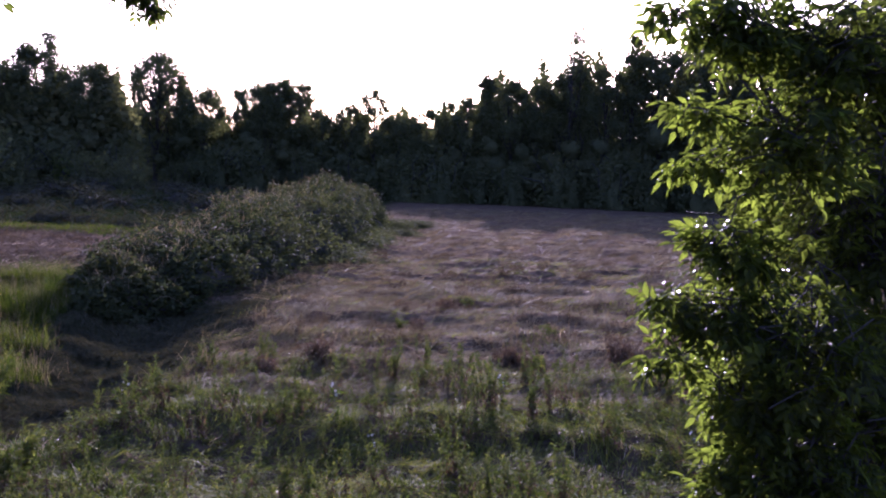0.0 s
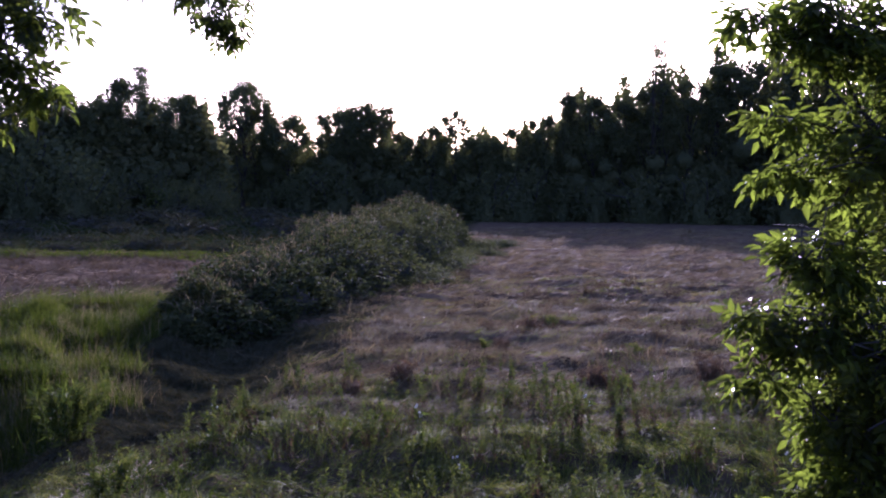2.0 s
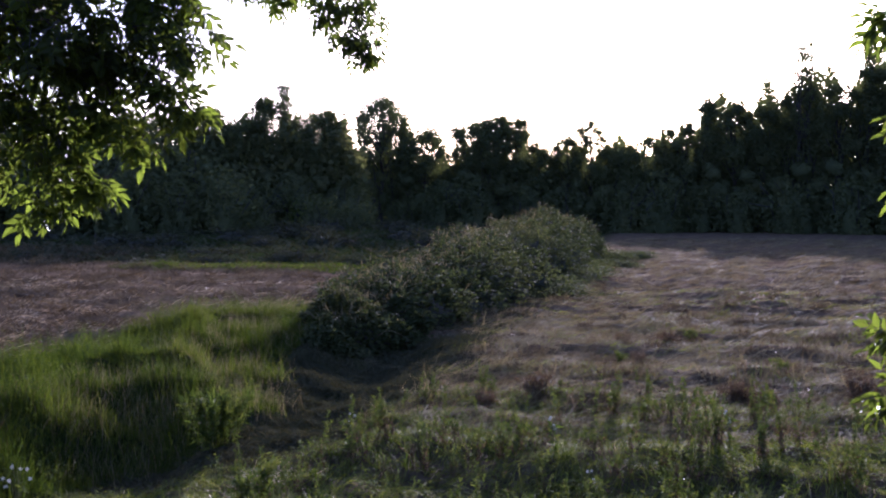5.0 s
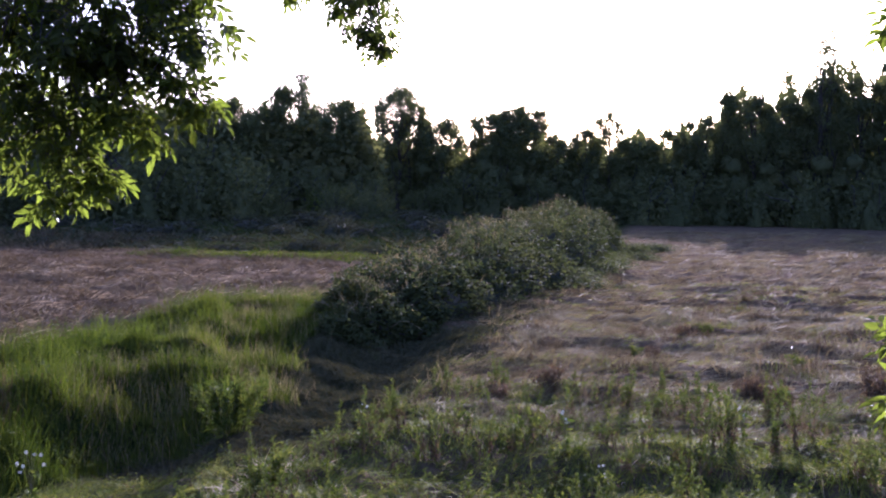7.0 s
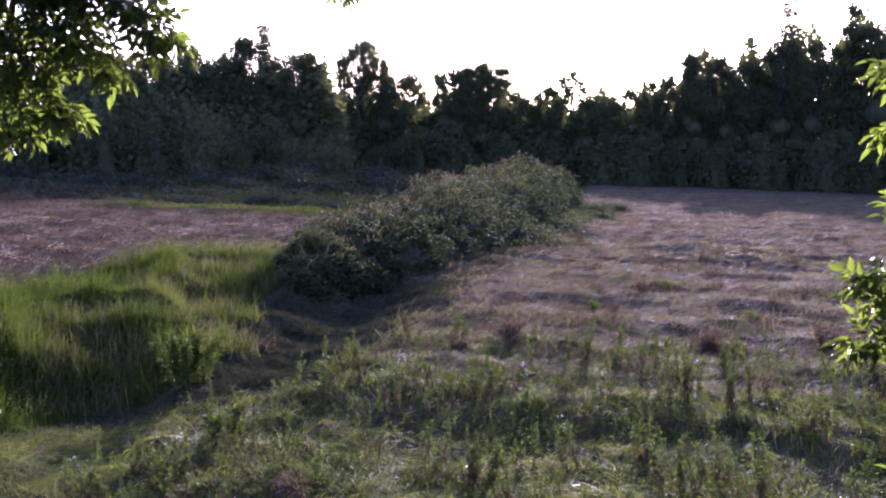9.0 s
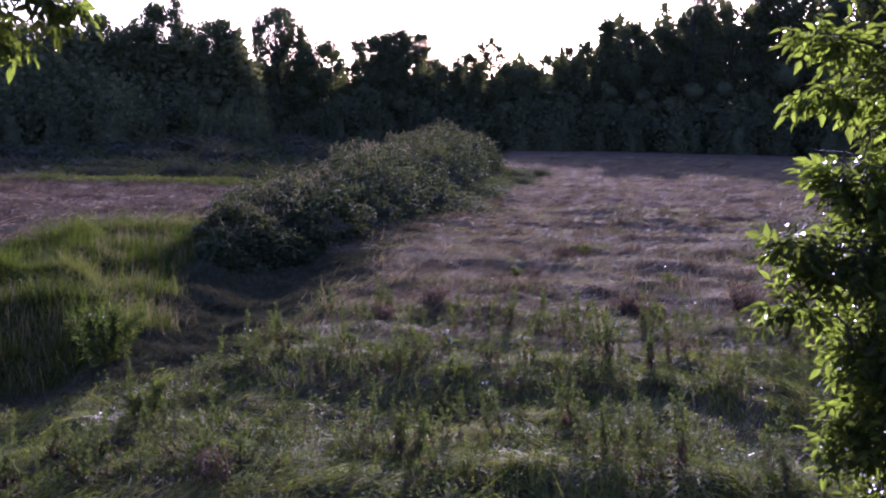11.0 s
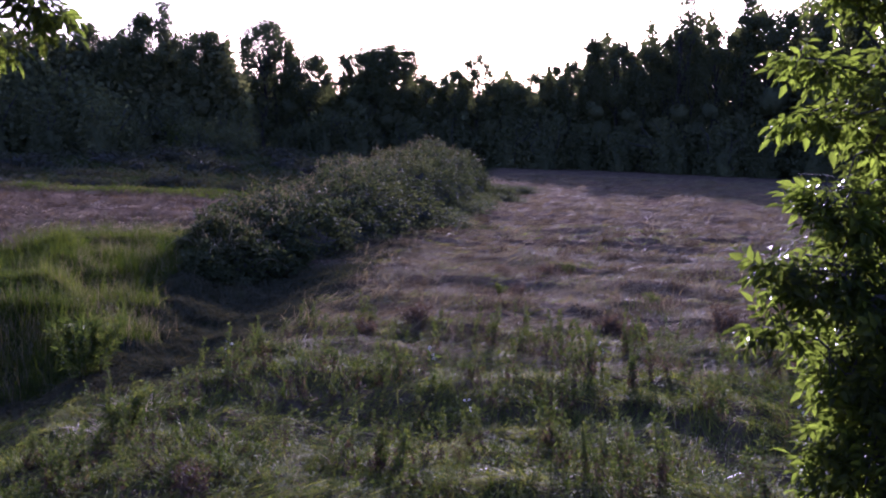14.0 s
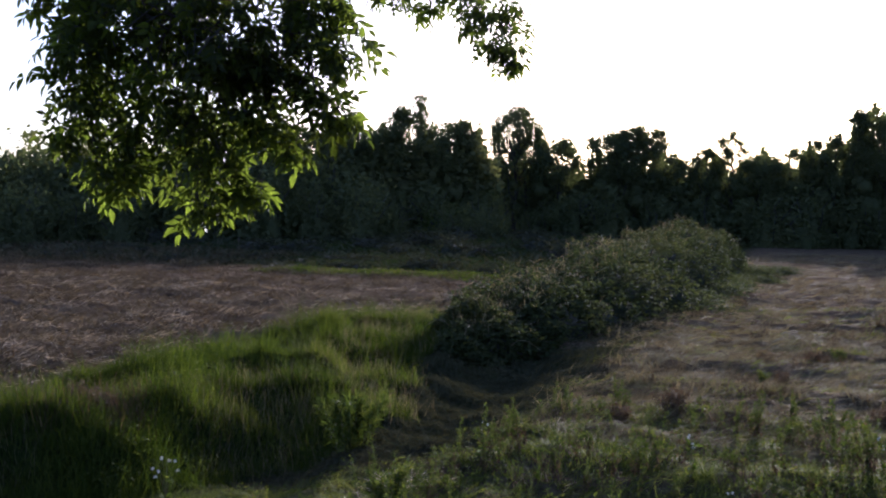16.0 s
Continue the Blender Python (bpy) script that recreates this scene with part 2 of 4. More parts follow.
# ---- growing things ----
def turns(yaw, pitch, roll):
    """Rotation matrices: roll about the leaf's own length (x), then pitch up, then yaw."""
    cy, sy, cp, sp, cr, sr = np.cos(yaw), np.sin(yaw), np.cos(pitch), np.sin(pitch), np.cos(roll), np.sin(roll)
    r = np.empty((len(yaw), 3, 3))
    r[:, 0] = np.stack([cy * cp, -sy * cr - cy * sp * sr, sy * sr - cy * sp * cr], -1)
    r[:, 1] = np.stack([sy * cp, cy * cr - sy * sp * sr, -cy * sr - sy * sp * cr], -1)
    r[:, 2] = np.stack([sp, cp * sr, cp * cr], -1)
    return r


def strew(v, f, places, r, sizes):
    """Points and faces of many copies of one small form."""
    v, f = np.asarray(v, float), np.asarray(f)
    sizes = np.asarray(sizes, float)
    sizes = sizes[:, None] if sizes.ndim == 1 else sizes
    pts = np.einsum("nij,nkj->nki", r, v[None] * sizes[:, None, :]) + places[:, None]
    faces = f[None] + (np.arange(len(places)) * len(v))[:, None, None]
    return pts.reshape(-1, 3), faces.reshape(-1, f.shape[1])


def joined(parts):
    vs, fs, n = [], [], 0
    for v, f in parts:
        vs.append(v)
        fs.append(np.asarray(f) + n)
        n += len(v)
    return np.concatenate(vs), np.concatenate(fs)


def tube(points, radii, sides=6):
    """A tapering round rod along points."""
    p = np.asarray(points, float)
    way = np.gradient(p, axis=0)
    way /= np.linalg.norm(way, axis=1)[:, None] + 1e-9
    side = np.cross(way, (0.31, 0.17, 0.93) if abs(way[0, 2]) < 0.8 else (0.9, 0.3, 0.1))
    side /= np.linalg.norm(side, axis=1)[:, None] + 1e-9
    up = np.cross(way, side)
    a = np.arange(sides) / sides * 2 * np.pi
    ring = side[:, None] * np.cos(a)[None, :, None] + up[:, None] * np.sin(a)[None, :, None]
    v = (p[:, None] + ring * np.asarray(radii, float)[:, None, None]).reshape(-1, 3)
    i = (np.arange(len(p) - 1)[:, None] * sides + np.arange(sides)).ravel()
    j = (np.arange(len(p) - 1)[:, None] * sides + (np.arange(sides) + 1) % sides).ravel()
    return v, np.stack([i, j, j + sides, i + sides], -1)


def bend(a, b, n=6, sag=0.0, wander=0.05):
    """A slightly crooked line from a to b."""
    a, b = np.asarray(a, float), np.asarray(b, float)
    k = np.linspace(0, 1, n)[:, None]
    off = rng.normal(0, wander, (n, 3)) * np.linalg.norm(b - a) * np.sin(k * np.pi)
    p = a + (b - a) * k + off
    p[:, 2] += sag * np.linalg.norm(b - a) * (4 * k * (1 - k))[:, 0]
    return p


# one leaf of two folded halves, its length along x
LEAF_V = [(0, 0, 0), (0.35, 0.2, 0.05), (0.4, 0, -0.02), (0.35, -0.2, 0.05), (1, 0, -0.1)]
LEAF_F = [(0, 2, 1), (2, 4, 1), (0, 3, 2), (2, 3, 4)]
CHIP_V = [(0, 0, 0), (0.45, 0.3, 0.08), (1, 0, -0.05), (0.5, -0.32, 0.06)]
CHIP_F = [(0, 1, 2, 3)]
# one grass blade that arches over
BLADE_V = [(0, -0.5, 0), (0, 0.5, 0), (0.55, -0.4, 0.24), (0.55, 0.4, 0.24), (1.1, 0, 0.12)]
BLADE_F = [(0, 2, 1), (1, 2, 3), (2, 4, 3)]


def blades(name, clumps, per, length, width, lean, spread, material, heading=None, label="", category="", kind="stuff"):
    """A mat of grass: clumps (x, y) of blades that arch away from the clump's middle, or along a heading."""
    n = len(clumps) * per
    c = np.repeat(np.asarray(clumps), per, 0)
    xy = c + rng.normal(0, spread, (n, 2))
    yaw = rng.uniform(0, 6.28, n) if heading is None else np.repeat(heading, per) + rng.normal(0, 0.6, n)
    big = np.repeat(rng.uniform(0.6, 1.4, len(clumps)), per)
    le = length * big * rng.uniform(0.6, 1.3, n)
    z = height(xy[:, 0], xy[:, 1]) - 0.01
    tip = height(xy[:, 0] + np.cos(yaw) * le, xy[:, 1] + np.sin(yaw) * le)
    slope = np.arctan2(tip - z, le) if lean < 0.4 else 0.0
    r = turns(yaw, slope + rng.normal(lean, 0.12 if lean < 0.4 else 0.3, n), rng.normal(0, 0.5, n))
    v, f = strew(BLADE_V, BLADE_F, np.column_stack([xy, z]), r, np.stack([le, np.full(n, width) * rng.uniform(0.6, 1.4, n), le * (0.5 if lean < 0.4 else 1.0)], -1))
    ob = new(name, mesh_of(name, v, f))
    ob.data.materials.append(material)
    return tagged(ob, label, category, kind=kind)


# ---- where things grow ----
def in_green(x, y):
    """The strip of tall green grass along the ditch."""
    edge = 0.5 * waves(x, y, 2, 6)
    return (x > -11.9 + 0.6 * edge) & (x < -5.1 - 0.27 * (y - 10) + edge) & (bank(x, y) > 11.2) & (y < 24.5 + edge)


HEDGE_NEAR, HEDGE_FAR = 18.6, 53.0


def hedge_axis(y):
    return np.interp(y, [10, 18, 22, 30, 39, 46, 50, 53], [-6.9, -6.7, -6.5, -6.1, -5.7, -5.1, -4.3, -3.3])


def hedge_size(k):
    """Half width and height of the bramble bank, k from its near end (0) to its far end (1)."""
    end = np.sqrt(np.clip(1 - np.abs(2 * k - 1) ** 3.4, 0, 1))
    y = HEDGE_NEAR + k * (HEDGE_FAR - HEDGE_NEAR)
    top = np.interp(y, [18.6, 20, 23, 28, 37, 45, 50, 53], [0.22, 0.6, 1.02, 1.4, 1.8, 2.1, 1.75, 0.5])
    return (2.0 + 0.4 * np.minimum(1, 3 * k)) * end, top


def in_hedge(x, y):
    k = (y - HEDGE_NEAR) / (HEDGE_FAR - HEDGE_NEAR)
    return (k > 0) & (k < 1) & (np.abs(x - hedge_axis(y)) < hedge_size(np.clip(k, 0, 1))[0] * 0.9)


def spots(n, x0, x1, y0, y1, keep, power=1.0):
    """n places in a rectangle, thicker towards its near side, that keep(x, y) allows."""
    out = np.empty((0, 2))
    while len(out) < n:
        k = rng.random(n * 2)
        y = y0 * (y1 / y0) ** k if power else y0 + (y1 - y0) * k
        p = np.column_stack([rng.uniform(x0, x1, n * 2), y])
        out = np.concatenate([out, p[keep(p[:, 0], p[:, 1])]])
    return out[:n]


at_x, at_y = (q.ravel() for q in np.meshgrid(xs, ys))
lush = ground.data.attributes.new("lush", "FLOAT", "POINT")
# lush strip and foreground, darkened far left, and shade painted into the hollow
lush.data.foreach_set("value", np.maximum(np.where(in_green(at_x, at_y), 1.0, 0.35 * smooth(15, 11, at_y) * smooth(-30, -12, at_y)), np.maximum(smooth(42, 46, at_y) * smooth(0.5, -2, at_x - hedge_axis(at_y)), 0.8 * smooth(-3.6, -4.3, at_x) * smooth(-9, -8, at_x) * smooth(10, 11.5, at_y) * smooth(22, 20, at_y))).astype(np.float32))

# ---- mown slope ----
free = lambda x, y: ~((x < -4.0 + 0.5 * waves(x, y, 1.4, 4.3)) & (y > 11.5) & (y < 22)) & ~in_green(x, y) & ~in_hedge(x, y) & (x > -9 - 0.1 * y) & (np.abs(x + 0.1 * y) < 3 + 0.5 * y)
comb = lambda c: 1.6 + 1.3 * waves(c[:, 0], c[:, 1], 2, 6) + 0.7 * waves(c[:, 0], c[:, 1], 1, 2)
across = lambda c: 0.2 + 0.7 * waves(c[:, 0], c[:, 1], 2, 6) + 0.35 * waves(c[:, 0], c[:, 1], 1, 2)
c = spots(3700, -9, 10, 6.3, 15, free)
blades("matted_grass", c, 20, 0.27, 0.008, 0.14, 0.12, MAT, comb(c), "matted yellow-green grass combed flat near the bank", "grass")
c = spots(3300, -13, 17, 12, 26, free)
blades("hay", c, 20, 0.4, 0.011, 0.08, 0.14, HAY, across(c), "flattened brown hay lying in loose mats on the slope", "hay")
c = spots(3000, -18, 34, 22, 80, lambda x, y: free(x, y) & ((y < 42) | (x > hedge_axis(y))))
blades("hay", c, 15, 0.5, 0.024, 0.08, 0.3, HAY, across(c), "flattened brown hay further up the meadow", "hay")
c = spots(1000, -6.5, 6.5, 0.6, 11.2, lambda x, y: x == x, 0) - np.array([0, 5])
blades("matted_grass", c, 14, 0.3, 0.012, 0.15, 0.16, MAT, comb(c), "trodden yellow-green grass on the bank", "grass")
# wisps that stand up a little out of the mats
c = spots(650, -10, 24, 14, 50, lambda x, y: free(x, y) & ((y < 42) | (x > hedge_axis(y))) & (waves(x, y, 0.9, 3) > 0.2))
blades("wisps", c, 26, 0.3, 0.012, 0.5, 0.16, HAY, None, "brown wisps of uncut grass in the hay", "grass")
# the hedge's shade is put into the colour of this grass
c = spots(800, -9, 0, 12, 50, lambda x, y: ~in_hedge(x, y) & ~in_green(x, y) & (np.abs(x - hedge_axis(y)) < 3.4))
blades("rough_grass", c, 20, 0.3, 0.014, 0.3, 0.2, ROUGH, None, "rough grass round the foot of the brambles, coloured dark for their shade", "grass")
# dark blades paint the bank's shade onto the hollow
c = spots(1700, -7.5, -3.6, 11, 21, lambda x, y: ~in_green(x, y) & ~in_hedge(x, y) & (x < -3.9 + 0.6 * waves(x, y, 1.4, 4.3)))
blades("rough_grass", c, 18, 0.22, 0.010, 0.25, 0.13, SHADE_TURF, None, "short grass in the hollow, coloured dark for the shade of the brambles", "grass")
field = lambda x, y: ~in_green(x, y) & ~in_hedge(x, y) & (x < -9 - 0.05 * y) & (x > -6 - 1.15 * y)
c = spots(4600, -50, -9, 9, 43, field)
blades("stubble", c, 12, 0.34, 0.022, 0.34, 0.24, STUBBLE, rng.uniform(0, 6.28, len(c)), "mown field of dry brown stubble and straw", "hay")
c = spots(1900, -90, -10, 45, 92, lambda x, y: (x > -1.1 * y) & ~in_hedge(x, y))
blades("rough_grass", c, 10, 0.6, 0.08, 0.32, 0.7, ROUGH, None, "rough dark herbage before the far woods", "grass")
c = spots(800, -66, -29, 43, 62, lambda x, y: (x > -1.15 * y) & (y + 0.25 * x < 46 + 2 * waves(x, y, 3, 9)))
blades("stubble", c, 12, 0.4, 0.035, 0.4, 0.4, STUBBLE, rng.uniform(0, 6.28, len(c)), "far brown stubble running up to the rough ground", "hay")
# dark tussocks left standing by the mower
c = spots(150, -3.5, 22, 13, 42, lambda x, y: free(x, y) & (x < 0.5 * y))
blades("tussocks", c, 90, 0.24, 0.010, 0.75, 0.13, STUBBLE, None, "small dark tussocks left standing in the hay", "grass")
# green undergrowth among the hay close by
c = spots(1500, -8, 8, 6.3, 14.5, lambda x, y: free(x, y) & (waves(x, y, 1.4, 4.3) > -0.1))
blades("undergrowth", c, 14, 0.15, 0.009, 0.6, 0.09, GREEN, None, "short green grass growing through the hay", "grass")


def leaf_carpet(name, clumps, per, spread, tall, leaf, material, label):
    """Low leafy herbs: small pointed leaves in loose clumps a hand high."""
    n = len(clumps) * per
    xy = np.repeat(np.asarray(clumps), per, 0) + rng.normal(0, spread, (n, 2))
    rise = np.repeat(rng.uniform(0.4, 1.3, len(clumps)), per) * tall * rng.random(n) ** 0.8
    p = np.column_stack([xy, height(xy[:, 0], xy[:, 1]) + rise])
    v, f = strew(CHIP_V, CHIP_F, p, turns(rng.uniform(0, 6.28, n), rng.normal(0.15, 0.5, n), rng.normal(0, 0.5, n)), leaf * rng.uniform(0.5, 1.3, n)[:, None] * np.array([[1, 0.5, 1]]))
    ob = new(name, mesh_of(name, v, f))
    ob.data.materials.append(material)
    return tagged(ob, label, "herbs", kind="stuff")


c = spots(1500, -7, 8, 6.3, 14.5, lambda x, y: free(x, y) & (waves(x, y + 3, 1.1, 3) > -0.3))
leaf_carpet("low_herbs", c, 26, 0.09, 0.2, 0.045, LEAF_WEED, "low leafy green herbs among the matted grass")
c = spots(500, -7, 9, 6.3, 17, lambda x, y: free(x, y) & (waves(x + 4, y, 1.1, 3) > 0))
leaf_carpet("low_herbs", c, 22, 0.08, 0.16, 0.04, LEAF_DEAD, "low withered brown herbs among the matted grass")

# ---- green strip ----
c = spots(5000, -14, -4, 5.8, 25, in_green)
blades("tall_grass", c, 18, 0.2, 0.008, 0.8, 0.1, GREEN, None, "lush green grass in humps along a shallow ditch", "grass")
c = spots(420, -14, -4, 6.5, 25, lambda x, y: in_green(x, y) & (waves(x, y, 0.9, 4) > -0.1))
blades("tall_grass", c, 30, 0.36, 0.007, 0.95, 0.13, GREEN, None, "taller tufts of green grass standing over the ditch", "grass")
c = spots(420, -14, -4, 6.5, 24, lambda x, y: in_green(x, y) & (waves(x, y + 5, 0.9, 3) > 0))
leaf_carpet("tall_herbs", c, 34, 0.12, 0.42, 0.06, LEAF_WEED, "leafy green herbs standing in the lush strip")
c = spots(260, -14, -4, 6.5, 24, lambda x, y: in_green(x, y) & (waves(x + 7, y, 0.9, 3) > 0.1))
blades("tall_grass", c, 30, 0.5, 0.008, 1.0, 0.1, GREEN, None, "long arching tufts of green grass on the strip", "grass")
c = spots(380, -14, -4, 10, 25, lambda x, y: in_green(x, y) & (x > -8.6 - 0.2 * (y - 12) + 1.2 * waves(x, y, 1.5, 5)))
blades("seeding_grass", c, 14, 0.36, 0.006, 1.1, 0.22, HAY, None, "tan seeding grass stalks above the green strip", "grass")
c = spots(60, -11.4, -9.0, 10.6, 12.6, in_green)
blades("seeding_grass", c, 16, 0.4, 0.008, 1.1, 0.18, LEAF_DEAD, None, "rust-brown dry grass stalks at the edge of the green strip", "grass")
c = spots(330, -25, -12, 37, 47, lambda x, y: np.abs(y - 42.0 + 0.1 * (x + 20)) < 1.1 + 1.3 * waves(x, y, 3, 9))
blades("tall_grass", c, 16, 0.2, 0.02, 0.7, 0.4, GREEN, None, "far band of green grass across the brown field", "grass")


# ---- bramble bank ----
def hedge():
    ob = thing("bramble_thicket", (0, 0, 0), "long overgrown bank of dark green brambles in the meadow", "bramble")
    nu, na = 90, 30
    k = np.linspace(0.001, 0.999, nu)[:, None]
    a = np.linspace(0, np.pi, na)[None, :]
    y = HEDGE_NEAR + k * (HEDGE_FAR - HEDGE_NEAR)

    def skin(k, a, out):
        w, h = hedge_size(k)
        y = HEDGE_NEAR + k * (HEDGE_FAR - HEDGE_NEAR)
        x0 = hedge_axis(y)
        across = 2.6 * np.cos(a)
        lump = 1 + 0.14 * waves(across + 11, y, 1.4, 5) + 0.13 * waves(across * 1.4, y * 1.4 + 3, 0.7, 2.2)
        x = x0 + np.cos(a) * (w * lump + out)
        z = np.sin(a) ** 0.8 * (h * lump + out)
        return x, y, z
    # solid inner sheet, its dark colour stands in for shade between the leaves
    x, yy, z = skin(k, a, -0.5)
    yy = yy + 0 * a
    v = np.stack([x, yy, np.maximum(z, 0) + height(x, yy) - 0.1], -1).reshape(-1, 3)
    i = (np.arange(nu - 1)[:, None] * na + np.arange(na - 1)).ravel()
    part("tangle", mesh_of("tangle", v, np.stack([i, i + na, i + na + 1, i + 1], -1)), CORE_SHADE, ob, "solid core, coloured dark for the shade inside the thicket")
    n = 56000
    k, a = rng.random(n) ** 1.1 * 0.998 + 0.001, np.where(rng.random(n) < 0.5, np.arccos(rng.uniform(-1, 1, n) * 0.999), rng.uniform(0.01, 3.13, n))
    x, yy, z = skin(k, a, rng.normal(-0.08, 0.09, n))
    p = np.stack([x, yy, np.maximum(z, 0.03) + height(x, yy)], -1)
    sets = []
    yaw, pitch = rng.uniform(0, 6.28, n), rng.normal(-0.1, 0.5, n)
    for d in (-0.6, 0.6):
        sets.append(strew(CHIP_V, CHIP_F, p, turns(yaw + d, pitch, rng.normal(0, 0.5, n)), rng.uniform(0.06, 0.115, n)[:, None] * np.array([[1, 1.5, 1]])))
    v, f = joined(sets)
    part("foliage", mesh_of("foliage", v, f), LEAF_BRAMBLE, ob, "small toothed green leaves", "stuff")
    n = 5200
    k, a = rng.random(n) * 0.93 + 0.02, rng.normal(1.8, 0.4, n)
    x, yy, z = skin(k, a, rng.normal(0.02, 0.06, n))
    v, f = strew(BLADE_V, BLADE_F, np.stack([x, yy, z + height(x, yy)], -1), turns(rng.uniform(0, 6.28, n), rng.normal(0.45, 0.35, n), rng.normal(0, 0.5, n)), np.array([[0.2, 0.016, 0.14]]) * rng.uniform(0.5, 1.3, (n, 1)))
    part("dry_growth", mesh_of("dry_growth", v, f), HAY, ob, "dry tan stalks along the crest", "stuff")
    for _ in range(40):
        k0, a0 = rng.random() ** 1.2, rng.uniform(0.3, 2.8)
        x, yy, z = (float(q) for q in skin(np.array(k0), np.array(a0), -0.1))
        s = np.array([x, yy, z + float(height(x, yy))])
        e = s + np.array([math.cos(a0) * 0.6 + rng.normal(0, 0.3), rng.normal(0, 0.5), rng.uniform(-0.05, 0.15)])
        part("cane", mesh_of("cane", *tube(bend(s, e, 5, 0.25, 0.03), np.linspace(0.012, 0.004, 5), 4)), STEM, ob)


hedge()


def bush(name, r, h, n, material, leaf, label, category, group):
    """A low leafy bush, as one thing at the origin."""
    ob = thing(name, (0, 0, 0), label, category, group)
    for _ in range(5):
        line = bend((0, 0, -0.1), (rng.normal(0, r * 0.5), rng.normal(0, r * 0.5), h * rng.uniform(0.5, 0.9)), 5, 0, 0.08)
        part("stem", mesh_of("stem", *tube(line, np.linspace(0.02 * h, 0.006 * h, 5), 5)), BARK, ob)
    u, w = np.meshgrid(np.arange(14) / 14 * 2 * np.pi, np.linspace(0.02, 1.45, 8))
    turn = rng.uniform(0, 3)
    bulge = 0.48 + 0.14 * np.sin(3 * u + turn) + 0.13 * np.sin(5 * u + 4 * w + 2 * turn) + 0.08 * np.sin(7 * u - 6 * w)
    heart = np.stack([r * 0.9 * bulge * np.cos(u) * np.cos(w), r * 0.9 * bulge * np.sin(u) * np.cos(w), h * 0.95 * bulge * np.sin(w)], -1).reshape(-1, 3)
    i = (np.arange(7)[:, None] * 14 + np.arange(14)).ravel()
    j = (np.arange(7)[:, None] * 14 + (np.arange(14) + 1) % 14).ravel()
    # filler core; except with LEAF_FAR its colour holds the inside shade
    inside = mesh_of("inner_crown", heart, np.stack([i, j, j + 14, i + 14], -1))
    part("inner_crown", inside, LEAF_FAR if material is LEAF_FAR else CORE_SHADE, ob, "solid filler for the close inside of the bush")
    lumps = np.column_stack([rng.normal(0, r * 0.45, 12), rng.normal(0, r * 0.45, 12), h * rng.uniform(0.15, 0.85, 12)])
    p = lumps[rng.integers(0, 12, n)] + rng.normal(0, 1, (n, 3)) * np.array([r * 0.25, r * 0.25, h * 0.16])
    m = int(0.6 * n)
    u, w = rng.uniform(0, 6.28, m), np.arcsin(rng.random(m))
    out = 0.74 + 0.14 * np.sin(3 * u + turn) + 0.13 * np.sin(5 * u + 4 * w + 2 * turn) + 0.08 * np.sin(7 * u - 6 * w) + rng.normal(0, 0.07, m)
    p[:m] = np.stack([r * out * np.cos(u) * np.cos(w), r * out * np.sin(u) * np.cos(w), h * out * np.sin(w)], -1)
    p[:, 2] = np.abs(p[:, 2])
    v, f = strew(CHIP_V, CHIP_F, p, turns(rng.uniform(0, 6.28, n), rng.normal(0, 0.6, n), rng.uniform(0, 6.28, n)), leaf * rng.uniform(0.6, 1.4, n))
    part("foliage", mesh_of("foliage", v, f), material, ob)
    return ob


low = [bush("bramble_bush", 1.05, 0.75, 1900, LEAF_BRAMBLE, 0.09, "low bramble bush spreading into the mown grass", "bush", "low brambles") for _ in range(3)]
for i in range(20):
    y = rng.uniform(30, 53)
    x = float(hedge_axis(y)) + 2.0 + abs(rng.normal(0, 0.8))
    m = pose(x, y, float(height(x, y)), 0, 0, rng.uniform(0, 360)) @ Matrix.Diagonal((*[rng.uniform(0.7, 1.3)] * 2, rng.uniform(0.4, 0.75), 1))
    if i < 3:
        low[i].matrix_world = m
    else:
        c = copy_thing(low[i % 3], m)
        c.matrix_world = m


